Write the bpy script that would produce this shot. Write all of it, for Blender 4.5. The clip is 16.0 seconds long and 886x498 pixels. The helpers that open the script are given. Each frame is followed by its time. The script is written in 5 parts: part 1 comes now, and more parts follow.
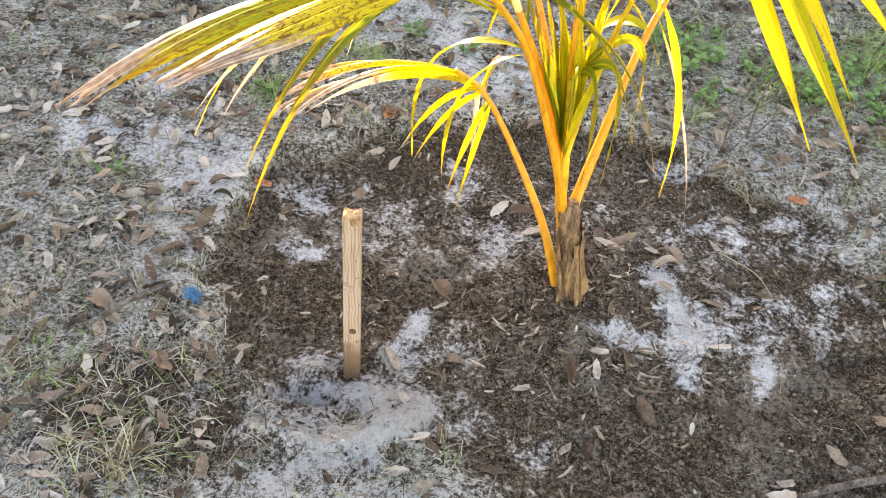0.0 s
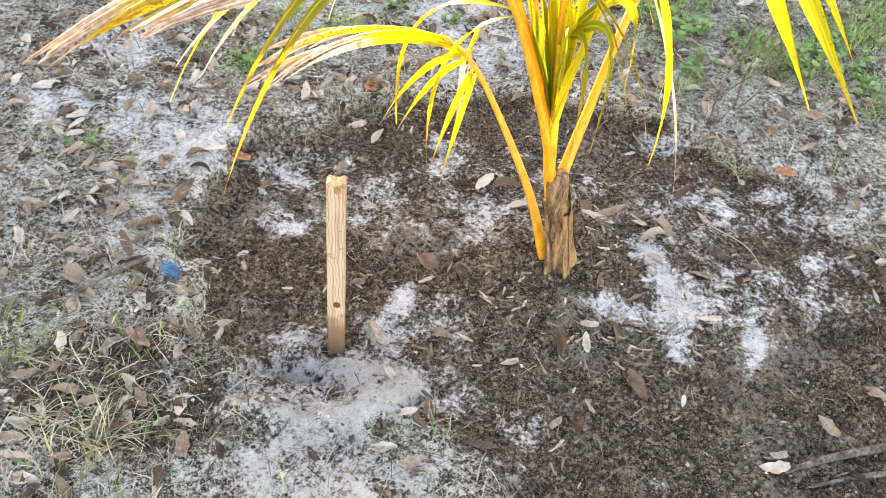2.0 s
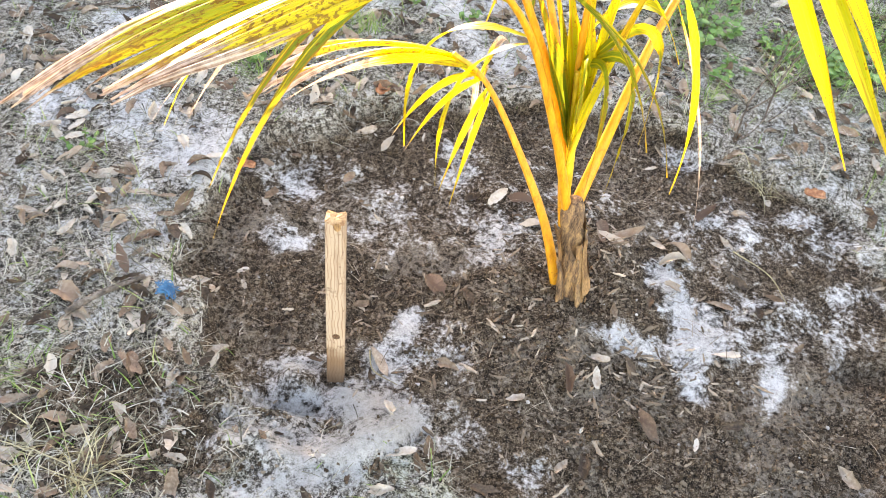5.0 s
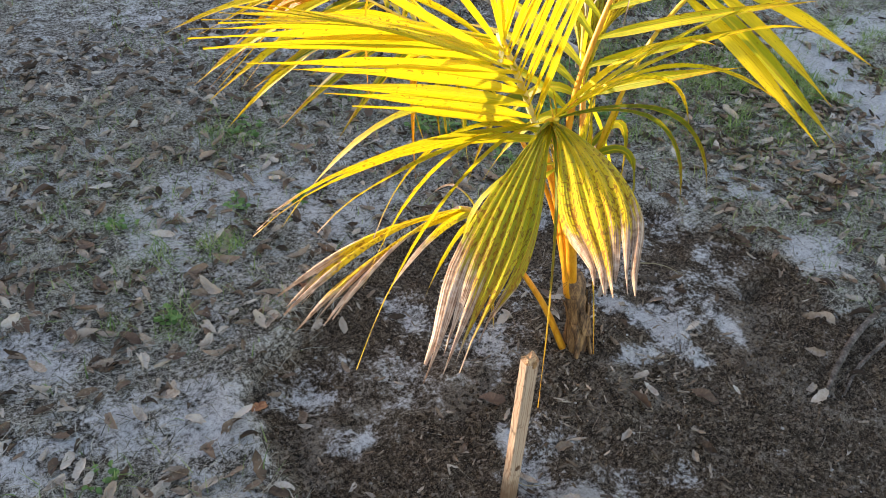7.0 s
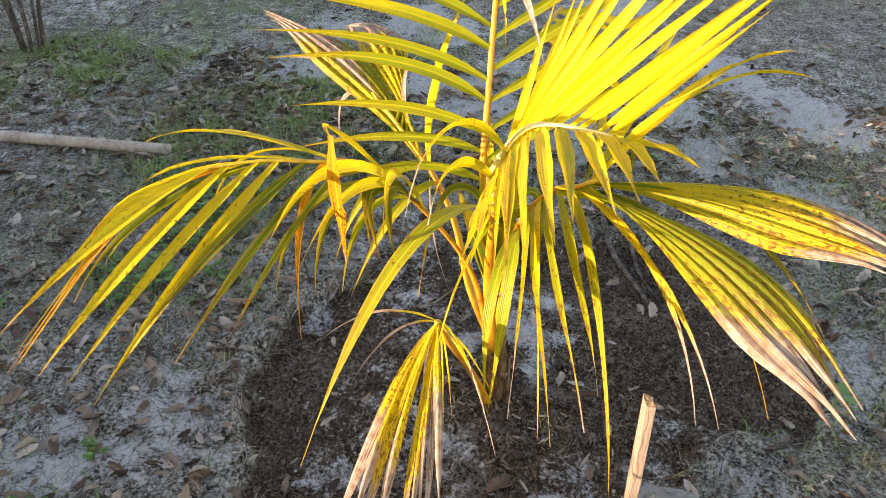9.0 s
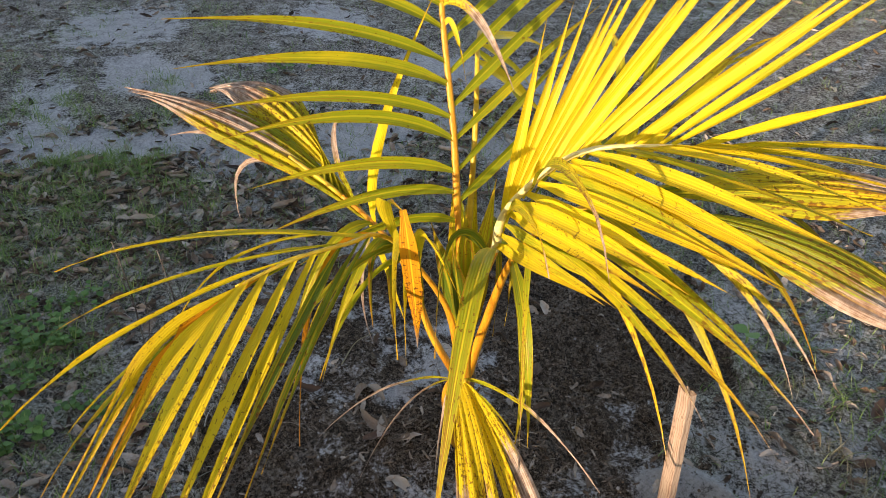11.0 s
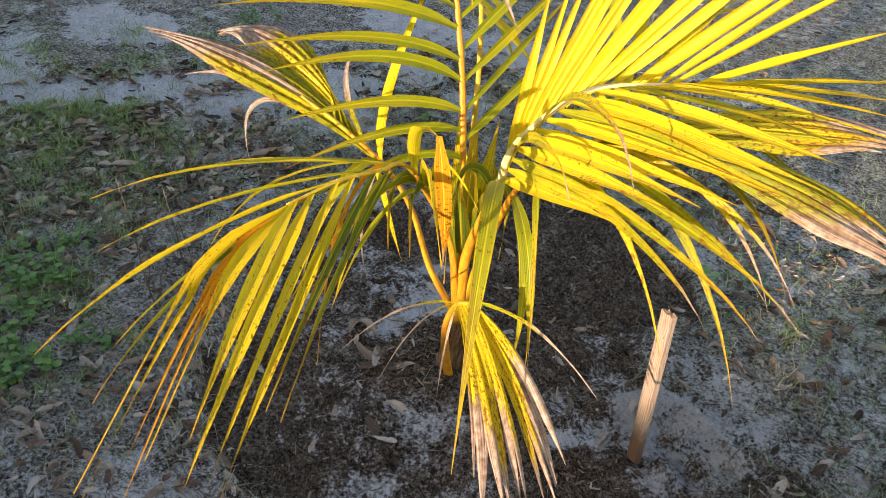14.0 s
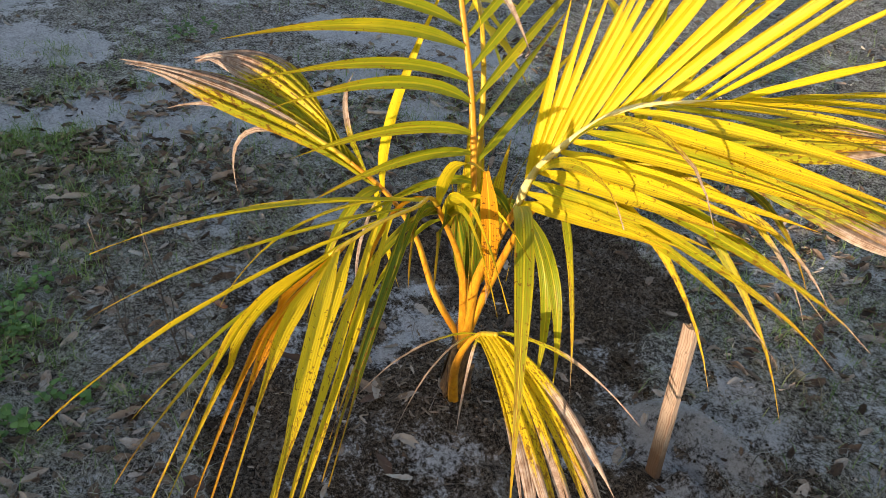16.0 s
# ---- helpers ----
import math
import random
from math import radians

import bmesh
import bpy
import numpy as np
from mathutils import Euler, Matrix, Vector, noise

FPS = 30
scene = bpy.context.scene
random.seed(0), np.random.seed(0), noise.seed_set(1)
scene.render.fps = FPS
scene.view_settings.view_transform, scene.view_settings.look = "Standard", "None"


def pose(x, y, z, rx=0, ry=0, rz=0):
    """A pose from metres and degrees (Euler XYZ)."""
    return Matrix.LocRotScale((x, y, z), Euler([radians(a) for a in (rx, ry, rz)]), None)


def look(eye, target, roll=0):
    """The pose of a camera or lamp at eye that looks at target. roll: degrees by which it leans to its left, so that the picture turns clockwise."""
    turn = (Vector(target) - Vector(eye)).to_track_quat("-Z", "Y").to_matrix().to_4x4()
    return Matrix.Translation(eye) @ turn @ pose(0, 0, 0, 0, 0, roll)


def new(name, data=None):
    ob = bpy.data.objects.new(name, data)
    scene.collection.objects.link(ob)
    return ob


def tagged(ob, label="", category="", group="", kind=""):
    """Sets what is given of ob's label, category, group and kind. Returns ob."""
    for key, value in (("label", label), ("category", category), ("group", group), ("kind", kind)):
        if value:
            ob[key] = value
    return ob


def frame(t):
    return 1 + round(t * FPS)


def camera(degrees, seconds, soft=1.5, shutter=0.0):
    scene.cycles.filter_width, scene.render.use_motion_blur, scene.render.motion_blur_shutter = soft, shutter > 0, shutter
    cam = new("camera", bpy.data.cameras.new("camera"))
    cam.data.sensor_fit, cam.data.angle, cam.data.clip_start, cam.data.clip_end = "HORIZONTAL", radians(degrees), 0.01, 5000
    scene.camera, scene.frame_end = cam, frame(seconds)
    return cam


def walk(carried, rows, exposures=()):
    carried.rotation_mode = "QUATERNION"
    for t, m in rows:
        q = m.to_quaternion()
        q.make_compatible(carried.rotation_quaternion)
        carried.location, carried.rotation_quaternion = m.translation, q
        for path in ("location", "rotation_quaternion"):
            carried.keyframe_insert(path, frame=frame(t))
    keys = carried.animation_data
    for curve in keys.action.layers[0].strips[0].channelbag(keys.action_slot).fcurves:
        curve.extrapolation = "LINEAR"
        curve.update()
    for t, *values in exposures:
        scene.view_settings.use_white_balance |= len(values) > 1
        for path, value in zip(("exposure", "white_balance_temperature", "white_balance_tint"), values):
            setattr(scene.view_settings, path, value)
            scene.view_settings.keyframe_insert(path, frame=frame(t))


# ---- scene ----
cam = camera(54.5, 16.0, soft=0.55)
PATH = [
    (0, (-0.127, -1.366, 1.499), (-0.316, 0.04, 0.089), 5.7),
    (0.5, (-0.127, -1.368, 1.5), (-0.292, 0.043, 0.092), 6.38),
    (1, (-0.125, -1.371, 1.493), (-0.271, 0.044, 0.087), 6.82),
    (1.5, (-0.131, -1.362, 1.465), (-0.27, 0.047, 0.05), 6.86),
    (2, (-0.142, -1.357, 1.441), (-0.275, 0.037, 0.013), 6.84),
    (2.5, (-0.138, -1.337, 1.422), (-0.265, 0.03, -0.031), 6.38),
    (3, (-0.09, -1.278, 1.397), (-0.225, 0.061, -0.083), 4.86),
    (3.5, (0.02, -1.148, 1.404), (-0.184, 0.161, -0.095), 5.49),
    (4, (0.061, -1.09, 1.446), (-0.219, 0.194, -0.06), 6.47),
    (4.2, (0.058, -1.087, 1.434), (-0.265, 0.192, -0.07), 4.99),
    (6.3, (-0.834, -1.443, 1.562), (-0.366, -0.012, 0.247), 8.47),
    (6.5, (-0.938, -1.411, 1.565), (-0.366, 0.045, 0.318), 6.66),
    (7, (-1.232, -1.194, 1.597), (-0.39, 0.163, 0.393), 3.95),
    (7.5, (-1.372, -0.934, 1.572), (-0.349, 0.328, 0.405), 3.83),
    (8, (-1.462, -0.658, 1.601), (-0.149, 0.343, 0.474), 4.9),
    (8.5, (-1.66, -0.363, 1.588), (-0.105, 0.226, 0.474), 1.63),
    (9, (-1.742, -0.055, 1.604), (-0.09, 0.203, 0.507), 1.46),
    (9.5, (-1.671, 0.202, 1.604), (0.009, 0.27, 0.52), -3.68),
    (9.7, (-1.639, 0.275, 1.59), (0.041, 0.213, 0.507), -4.19),
    (11.8, (-1.549, 0.664, 1.589), (0.061, 0.1, 0.544), 2.09),
    (12, (-1.545, 0.664, 1.592), (0.062, 0.1, 0.543), 2.06),
    (12.5, (-1.554, 0.666, 1.578), (0.043, 0.099, 0.515), 2.04),
    (13, (-1.592, 0.691, 1.562), (-0.018, 0.114, 0.47), 2.54),
    (13.5, (-1.691, 0.741, 1.563), (-0.138, 0.148, 0.45), 3.31),
    (14, (-1.665, 0.795, 1.599), (-0.13, 0.157, 0.487), 3.94),
    (14.5, (-1.56, 0.852, 1.598), (-0.045, 0.146, 0.5), 2.57),
    (15, (-1.484, 0.927, 1.603), (0.001, 0.161, 0.503), 3.29),
    (15.5, (-1.464, 0.932, 1.61), (0.002, 0.147, 0.501), 3.5),
    (16, (-1.477, 0.94, 1.601), (-0.025, 0.132, 0.489), 3.87),
]
walk(cam, [(t, look(eye, target, roll)) for t, eye, target, roll in PATH],
     exposures=[(0, 3.5, 7900, 28), (1.0, 3.6, 7900, 28), (1.5, 3.85, 7900, 28), (2.5, 3.85, 7900, 28), (4.2, 3.95, 7900, 28), (6.3, 3.5, 7300, 26), (7.0, 2.48, 7000, 25), (7.5, 2.5, 7000, 25), (8, 2.2, 7000, 24), (9, 2.3, 7100, 25), (9.5, 1.95, 7000, 25), (12, 1.65, 6800, 24), (13, 1.65, 6800, 24), (14, 1.9, 6700, 23), (14.5, 1.7, 6700, 22), (16, 1.6, 6700, 22)])

# ---------------------------------------------------------------- light
SUN_AZ = Vector((-0.55, 0.83, 0.0)).normalized()   # where the sun stands, seen from the palm
SUN_EL = radians(8)
world = bpy.data.worlds.new("sky")
scene.world = world
world.use_nodes = True
wn = world.node_tree
sky = wn.nodes.new("ShaderNodeTexSky")
sky.sky_type = "NISHITA"
sky.sun_disc = False
sky.sun_elevation = SUN_EL
sky.sun_rotation = math.atan2(SUN_AZ.x, SUN_AZ.y)
wn.nodes["Background"].inputs["Strength"].default_value = 0.15
wn.links.new(sky.outputs["Color"], wn.nodes["Background"].inputs["Color"])

sun = new("sun", bpy.data.lights.new("sun", "SUN"))
sun.data.energy = 2.7
sun.data.angle = radians(0.55)
sun.data.color = (1.0, 0.88, 0.68)
sun.matrix_world = look(SUN_AZ * 20 * math.cos(SUN_EL) + Vector((0, 0, 20 * math.sin(SUN_EL))), (0, 0, 0))

rng = random.Random(7)


# ---------------------------------------------------------------- materials
class Nodes:
    """A small builder for node materials."""

    def __init__(self, name):
        self.mat = bpy.data.materials.new(name)
        self.mat.use_nodes = True
        self.tree = self.mat.node_tree
        self.out = self.tree.nodes["Material Output"]
        self.bsdf = self.tree.nodes["Principled BSDF"]

    def add(self, kind, **sets):
        n = self.tree.nodes.new(kind)
        for key, value in sets.items():
            n.inputs[key].default_value = value
        return n

    def join(self, a, b):
        self.tree.links.new(a, b)

    def noise(self, scale, detail=4.0, rough=0.6, coords=None):
        n = self.add("ShaderNodeTexNoise", Scale=scale, Detail=detail, Roughness=rough)
        if coords is not None:
            self.join(coords, n.inputs["Vector"])
        return n.outputs["Fac"]

    def ramp(self, fac, stops):
        r = self.tree.nodes.new("ShaderNodeValToRGB")
        els = r.color_ramp.elements
        els[0].position, els[0].color = stops[0][0], (*stops[0][1], 1)
        els[1].position, els[1].color = stops[-1][0], (*stops[-1][1], 1)
        for p, c in stops[1:-1]:
            e = els.new(p)
            e.color = (*c, 1)
        self.join(fac, r.inputs["Fac"])
        return r.outputs["Color"]

    def mix(self, fac, a, b, blend="MIX"):
        m = self.tree.nodes.new("ShaderNodeMix")
        m.data_type, m.blend_type = "RGBA", blend
        for slot, v in ((0, fac), (6, a), (7, b)):
            if isinstance(v, (int, float)):
                m.inputs[slot].default_value = v
            elif isinstance(v, tuple):
                m.inputs[slot].default_value = (*v, 1)
            else:
                self.join(v, m.inputs[slot])
        return m.outputs[2]

    def math(self, op, a, b=0.0, clamp=False):
        m = self.tree.nodes.new("ShaderNodeMath")
        m.operation, m.use_clamp = op, clamp
        for slot, v in ((0, a), (1, b)):
            if isinstance(v, (int, float)):
                m.inputs[slot].default_value = v
            else:
                self.join(v, m.inputs[slot])
        return m.outputs[0]

    def step(self, value, low, high):
        m = self.tree.nodes.new("ShaderNodeMapRange")
        m.interpolation_type = "SMOOTHSTEP"
        self.join(value, m.inputs["Value"])
        for key, v in (("From Min", low), ("From Max", high)):
            m.inputs[key].default_value = v
        return m.outputs["Result"]

    def attr(self, name):
        a = self.tree.nodes.new("ShaderNodeAttribute")
        a.attribute_name = name
        return a.outputs["Fac"]

    def coords(self, which="Object"):
        return self.tree.nodes.new("ShaderNodeTexCoord").outputs[which]

    def island(self):
        return self.tree.nodes.new("ShaderNodeNewGeometry").outputs["Random Per Island"]

    def chance(self):
        return self.tree.nodes.new("ShaderNodeObjectInfo").outputs["Random"]

    def bump(self, height, strength=0.5, distance=0.01):
        b = self.add("ShaderNodeBump", Strength=strength, Distance=distance)
        self.join(height, b.inputs["Height"])
        self.join(b.outputs["Normal"], self.bsdf.inputs["Normal"])
        return b.outputs["Normal"]

    def finish(self, color, rough=0.8, translucent=0.0, tcolor=None, spec=0.3, normal=None):
        if isinstance(color, tuple):
            self.bsdf.inputs["Base Color"].default_value = (*color, 1)
        else:
            self.join(color, self.bsdf.inputs["Base Color"])
        if isinstance(rough, (int, float)):
            self.bsdf.inputs["Roughness"].default_value = rough
        else:
            self.join(rough, self.bsdf.inputs["Roughness"])
        self.bsdf.inputs["Specular IOR Level"].default_value = spec
        if translucent:
            t = self.add("ShaderNodeBsdfTranslucent")
            c = color if tcolor is None else tcolor
            if isinstance(c, tuple):
                t.inputs["Color"].default_value = (*c, 1)
            else:
                self.join(c, t.inputs["Color"])
            m = self.add("ShaderNodeMixShader", Fac=translucent)
            self.join(self.bsdf.outputs[0], m.inputs[1])
            self.join(t.outputs[0], m.inputs[2])
            self.join(m.outputs[0], self.out.inputs["Surface"])
        return self.mat


def ground_material():
    n = Nodes("ground_soil_sand")
    co = n.coords()
    big, mid, fine, grit = n.noise(3.0, 5, 0.6, co), n.noise(14, 6, 0.7, co), n.noise(85, 5, 0.75, co), n.noise(330, 3, 0.75, co)
    both = n.math("ADD", n.math("MULTIPLY", mid, 0.45), n.math("MULTIPLY", fine, 0.55))
    # grain tone; its strong contrast also paints the shading between crumbs
    crumbs = n.math("ADD", 0.5, n.math("ADD", n.math("MULTIPLY", n.math("SUBTRACT", mid, 0.5), 0.5), n.math("ADD", n.math("MULTIPLY", n.math("SUBTRACT", fine, 0.5), 1.1), n.math("MULTIPLY", n.math("SUBTRACT", grit, 0.5), 0.9))))
    # sandy, littered turf
    turf = n.ramp(crumbs, [(0.36, (0.024, 0.020, 0.015)), (0.46, (0.140, 0.120, 0.098)), (0.54, (0.36, 0.33, 0.285)), (0.66, (0.60, 0.57, 0.525))])
    greenish = n.math("MULTIPLY", n.attr("green"), n.math("MULTIPLY", n.step(mid, 0.42, 0.56), 0.7))
    turf = n.mix(greenish, turf, n.mix(1.0, turf, (0.74, 0.88, 0.46), "MULTIPLY"))
    clumps, grime = n.noise(7.5, 4, 0.65, co), n.noise(2.1, 4, 0.6, co)
    rotted = n.step(n.math("ADD", n.math("MULTIPLY", clumps, 0.6), n.math("MULTIPLY", grime, 0.4)), 0.44, 0.60)
    turf = n.mix(n.math("MULTIPLY", rotted, 0.30), turf, n.mix(1.0, turf, (0.44, 0.39, 0.34), "MULTIPLY"))
    # dark dug soil
    soil = n.ramp(crumbs, [(0.34, (0.012, 0.008, 0.005)), (0.45, (0.052, 0.035, 0.022)), (0.55, (0.116, 0.083, 0.053)), (0.68, (0.24, 0.188, 0.137))])
    soil = n.mix(n.step(grit, 0.58, 0.66), soil, (0.26, 0.215, 0.165))
    ash = n.math("MULTIPLY", n.step(n.math("ADD", big, n.math("MULTIPLY", n.math("SUBTRACT", both, 0.5), 1.6)), 0.49, 0.68), 0.4)
    soil = n.mix(ash, soil, (0.30, 0.26, 0.212))
    # pale quartz sand
    sand = n.ramp(crumbs, [(0.30, (0.26, 0.25, 0.238)), (0.46, (0.445, 0.435, 0.42)), (0.56, (0.545, 0.535, 0.522)), (0.70, (0.665, 0.655, 0.64))])
    ruffled = n.math("ADD", n.math("MULTIPLY", n.math("SUBTRACT", mid, 0.5), 2.0), n.math("MULTIPLY", n.math("SUBTRACT", fine, 0.5), 1.4))
    s1 = n.step(n.math("ADD", n.attr("soil"), n.math("MULTIPLY", ruffled, 0.6)), 0.35, 0.65)
    s2 = n.step(n.math("ADD", n.attr("sand"), ruffled), 0.28, 0.78)
    sand = n.mix(n.math("MULTIPLY", n.attr("damp"), 0.8), sand, n.mix(0.6, n.mix(1.0, sand, (0.78, 0.76, 0.73), "MULTIPLY"), (0.37, 0.355, 0.335)))
    col = n.mix(s1, turf, soil)
    col = n.mix(s2, col, sand)
    h = n.math("ADD", n.math("MULTIPLY", fine, 0.7), n.math("MULTIPLY", grit, 0.35))
    n.bump(n.math("ADD", h, n.math("MULTIPLY", mid, 0.8)), 1.0, 0.022)
    return n.finish(col, 0.95, spec=0.12)


def leaf_material(name, green, warm, shine=0.40):
    """Palm leaflet. UV x runs along the leaflet, y across; burn: from where the tip has died."""
    n = Nodes(name)
    uv = n.tree.nodes.new("ShaderNodeSeparateXYZ")
    n.join(n.coords("UV"), uv.inputs[0])
    along, across = uv.outputs[0], uv.outputs[1]
    co = n.coords()
    own = n.math("MULTIPLY", n.chance(), 60.0)

    def drawn(scale_u, scale_v, detail=3):
        m = n.add("ShaderNodeMapping")
        m.inputs["Scale"].default_value = (scale_u, scale_v, 1)
        n.join(n.coords("UV"), m.inputs["Vector"])
        t = n.add("ShaderNodeTexNoise", Scale=1.0, Detail=detail, Roughness=0.6)
        t.noise_dimensions = "4D"
        n.join(m.outputs["Vector"], t.inputs["Vector"])
        n.join(own, t.inputs["W"])
        return t.outputs["Fac"]

    patch, spots = n.noise(9, 3, 0.6, co), n.noise(70, 3, 0.6, co)
    streak, blotch = drawn(3, 9), drawn(26, 5)
    base = n.mix(n.step(n.math("ADD", n.math("ADD", n.math("MULTIPLY", patch, 0.5), n.math("MULTIPLY", streak, 0.5)), n.math("MULTIPLY", n.attr("green"), 0.8)), 0.50, 0.86), warm, green)
    edge = n.math("ABSOLUTE", n.math("SUBTRACT", across, 0.5))
    stripe = n.math("SINE", n.math("MULTIPLY", across, 44.0))
    base = n.mix(n.math("MULTIPLY", n.step(stripe, 0.3, 1.0), 0.16), base, (0.40, 0.24, 0.012))
    # orange cast on the edges and towards the tip
    ripe = n.math("ADD", n.math("MULTIPLY", n.step(edge, 0.30, 0.5), 0.35), n.math("MULTIPLY", n.step(n.math("ADD", along, n.math("MULTIPLY", n.math("SUBTRACT", streak, 0.5), 0.8)), 0.55, 1.1), 0.55), True)
    base = n.mix(n.math("MULTIPLY", ripe, 0.68), base, (0.68, 0.35, 0.005))
    base = n.mix(n.math("MULTIPLY", n.math("SUBTRACT", 1.0, n.step(edge, 0.02, 0.09)), 0.5), base, (0.76, 0.56, 0.02))
    burn = n.attr("burn")
    wob = n.math("ADD", along, n.math("MULTIPLY", n.math("SUBTRACT", streak, 0.5), 0.45))
    over = n.math("SUBTRACT", wob, burn)
    # rusty streaks and freckles thicken towards the dead tip
    rust = n.math("MULTIPLY", n.step(n.math("ADD", blotch, n.math("MULTIPLY", over, 0.22)), 0.53, 0.60), 0.85)
    base = n.mix(rust, base, (0.17, 0.055, 0.012))
    freckle = n.math("MULTIPLY", n.step(n.math("ADD", drawn(62, 4, 2), n.math("MULTIPLY", n.math("ADD", edge, over), 0.13)), 0.565, 0.61), 0.85)
    base = n.mix(freckle, base, (0.12, 0.035, 0.008))
    vein = n.math("MULTIPLY", n.step(n.math("ADD", drawn(2.0, 17, 2), n.math("MULTIPLY", n.math("SUBTRACT", along, 0.6), 0.20)), 0.56, 0.63), 0.8)
    base = n.mix(vein, base, (0.36, 0.13, 0.015))
    dead = n.ramp(n.math("ADD", n.math("MULTIPLY", drawn(4, 16), 0.65), n.math("MULTIPLY", spots, 0.35)), [(0.38, (0.17, 0.09, 0.05)), (0.48, (0.40, 0.26, 0.17)), (0.58, (0.62, 0.49, 0.37))])
    base = n.mix(n.step(over, 0.0, 0.10), base, dead)
    n.bump(n.math("ADD", n.math("MULTIPLY", stripe, 0.5), n.math("MULTIPLY", patch, 0.6)), 0.35, 0.002)
    glow = n.mix(shine, base, (0.92, 0.73, 0.006), "MIX")
    glow = n.mix(n.step(over, 0.0, 0.10), glow, dead)
    return n.finish(base, 0.40, 0.34, glow, spec=0.22)


def plain_material(name, stops, scale=20.0, rough=0.8, spec=0.25, bump=0.3, stretch=None, vary=None, translucent=0.0):
    """A stained, grainy surface. stretch: grain drawn out along an axis; vary: 'object' or 'island' shifts the tone."""
    n = Nodes(name)
    co = n.coords()
    if stretch:
        m = n.add("ShaderNodeMapping")
        m.inputs["Scale"].default_value = stretch
        n.join(co, m.inputs["Vector"])
        co = m.outputs["Vector"]
    a, b = n.noise(scale, 5, 0.65, co), n.noise(scale * 6, 3, 0.6, co)
    f = n.math("ADD", n.math("MULTIPLY", a, 0.65), n.math("MULTIPLY", b, 0.35))
    if vary:
        r = n.chance() if vary == "object" else n.island()
        f = n.math("ADD", n.math("MULTIPLY", n.math("SUBTRACT", f, 0.5), 1.1), n.math("ADD", n.math("MULTIPLY", r, 0.8), 0.1), True)
    if not vary:
        f = n.math("ADD", n.math("MULTIPLY", n.math("SUBTRACT", f, 0.5), 2.2), 0.5, True)
    col = n.ramp(f, stops)
    n.bump(f, bump, 0.003)
    return n.finish(col, rough, translucent, spec=spec)


def stake_material():
    n = Nodes("pine_stake")
    co = n.coords()
    m = n.add("ShaderNodeMapping")
    m.inputs["Scale"].default_value = (130, 130, 5.0)
    n.join(co, m.inputs["Vector"])
    broad, dirt, bend = n.noise(9, 4, 0.6, co), n.noise(60, 4, 0.7, co), n.noise(14, 2, 0.5, co)
    fibre = n.noise(1.0, 4, 0.6, m.outputs["Vector"])
    # growth rings cut lengthwise: wavy bands along the stake
    x = n.tree.nodes.new("ShaderNodeSeparateXYZ")
    n.join(co, x.inputs[0])
    wave = n.math("SINE", n.math("ADD", n.math("MULTIPLY", n.math("ADD", x.outputs[0], x.outputs[1]), 900.0), n.math("MULTIPLY", bend, 26.0)))
    grain = n.math("ADD", n.math("MULTIPLY", fibre, 0.6), n.math("SUBTRACT", 0.29, n.math("MULTIPLY", n.step(wave, 0.25, 0.95), 0.13)))
    col = n.ramp(n.math("ADD", n.math("MULTIPLY", grain, 0.8), n.math("MULTIPLY", broad, 0.2)), [(0.34, (0.15, 0.082, 0.050)), (0.46, (0.265, 0.172, 0.112)), (0.60, (0.40, 0.295, 0.205))])
    col = n.mix(n.math("MULTIPLY", n.step(dirt, 0.55, 0.70), 0.7), col, (0.15, 0.09, 0.058))
    z = n.tree.nodes.new("ShaderNodeSeparateXYZ")
    n.join(co, z.inputs[0])
    damp = n.math("ADD", z.outputs[2], n.math("MULTIPLY", n.math("SUBTRACT", broad, 0.5), 0.16))
    col = n.mix(n.math("MULTIPLY", n.math("SUBTRACT", 1.0, n.step(damp, 0.04, 0.11)), 0.85), col, (0.13, 0.07, 0.035))
    n.bump(grain, 0.5, 0.002)
    return n.finish(col, 0.8, spec=0.15)


M_GROUND = ground_material()
M_LEAF = leaf_material("palm_leaflet", (0.24, 0.29, 0.011), (0.74, 0.55, 0.014))
M_LEAF_GREEN = leaf_material("palm_leaflet_green", (0.085, 0.15, 0.012), (0.26, 0.27, 0.012), 0.10)
M_LEAF_RUST = leaf_material("palm_leaflet_rusty", (0.46, 0.17, 0.008), (0.64, 0.25, 0.008), 0.06)
M_PETIOLE = plain_material("orange_petiole", [(0.20, (0.46, 0.17, 0.008)), (0.5, (0.64, 0.27, 0.012)), (0.80, (0.70, 0.35, 0.02))], 12, 0.45, 0.4, 0.2, (6, 6, 1))
M_RACHIS = plain_material("yellow_rachis", [(0.25, (0.46, 0.26, 0.01)), (0.75, (0.74, 0.50, 0.03))], 12, 0.45, 0.4, 0.2)
# paler than the yellow rachis: the sun's glint is put into the colour
M_RACHIS_GLINT = plain_material("rachis_glint", [(0.25, (0.66, 0.50, 0.12)), (0.75, (0.80, 0.68, 0.30))], 12, 0.35, 0.5, 0.2)
M_TRUNK = plain_material("fibrous_trunk", [(0.25, (0.05, 0.03, 0.018)), (0.5, (0.17, 0.10, 0.055)), (0.75, (0.36, 0.21, 0.09))], 16, 0.85, 0.2, 0.7, (5, 5, 1))
M_HUSK = plain_material("palm_husk", [(0.25, (0.09, 0.045, 0.022)), (0.5, (0.21, 0.115, 0.05)), (0.75, (0.36, 0.20, 0.085))], 14, 0.8, 0.2, 0.7, (6, 6, 1))
M_STAKE = stake_material()
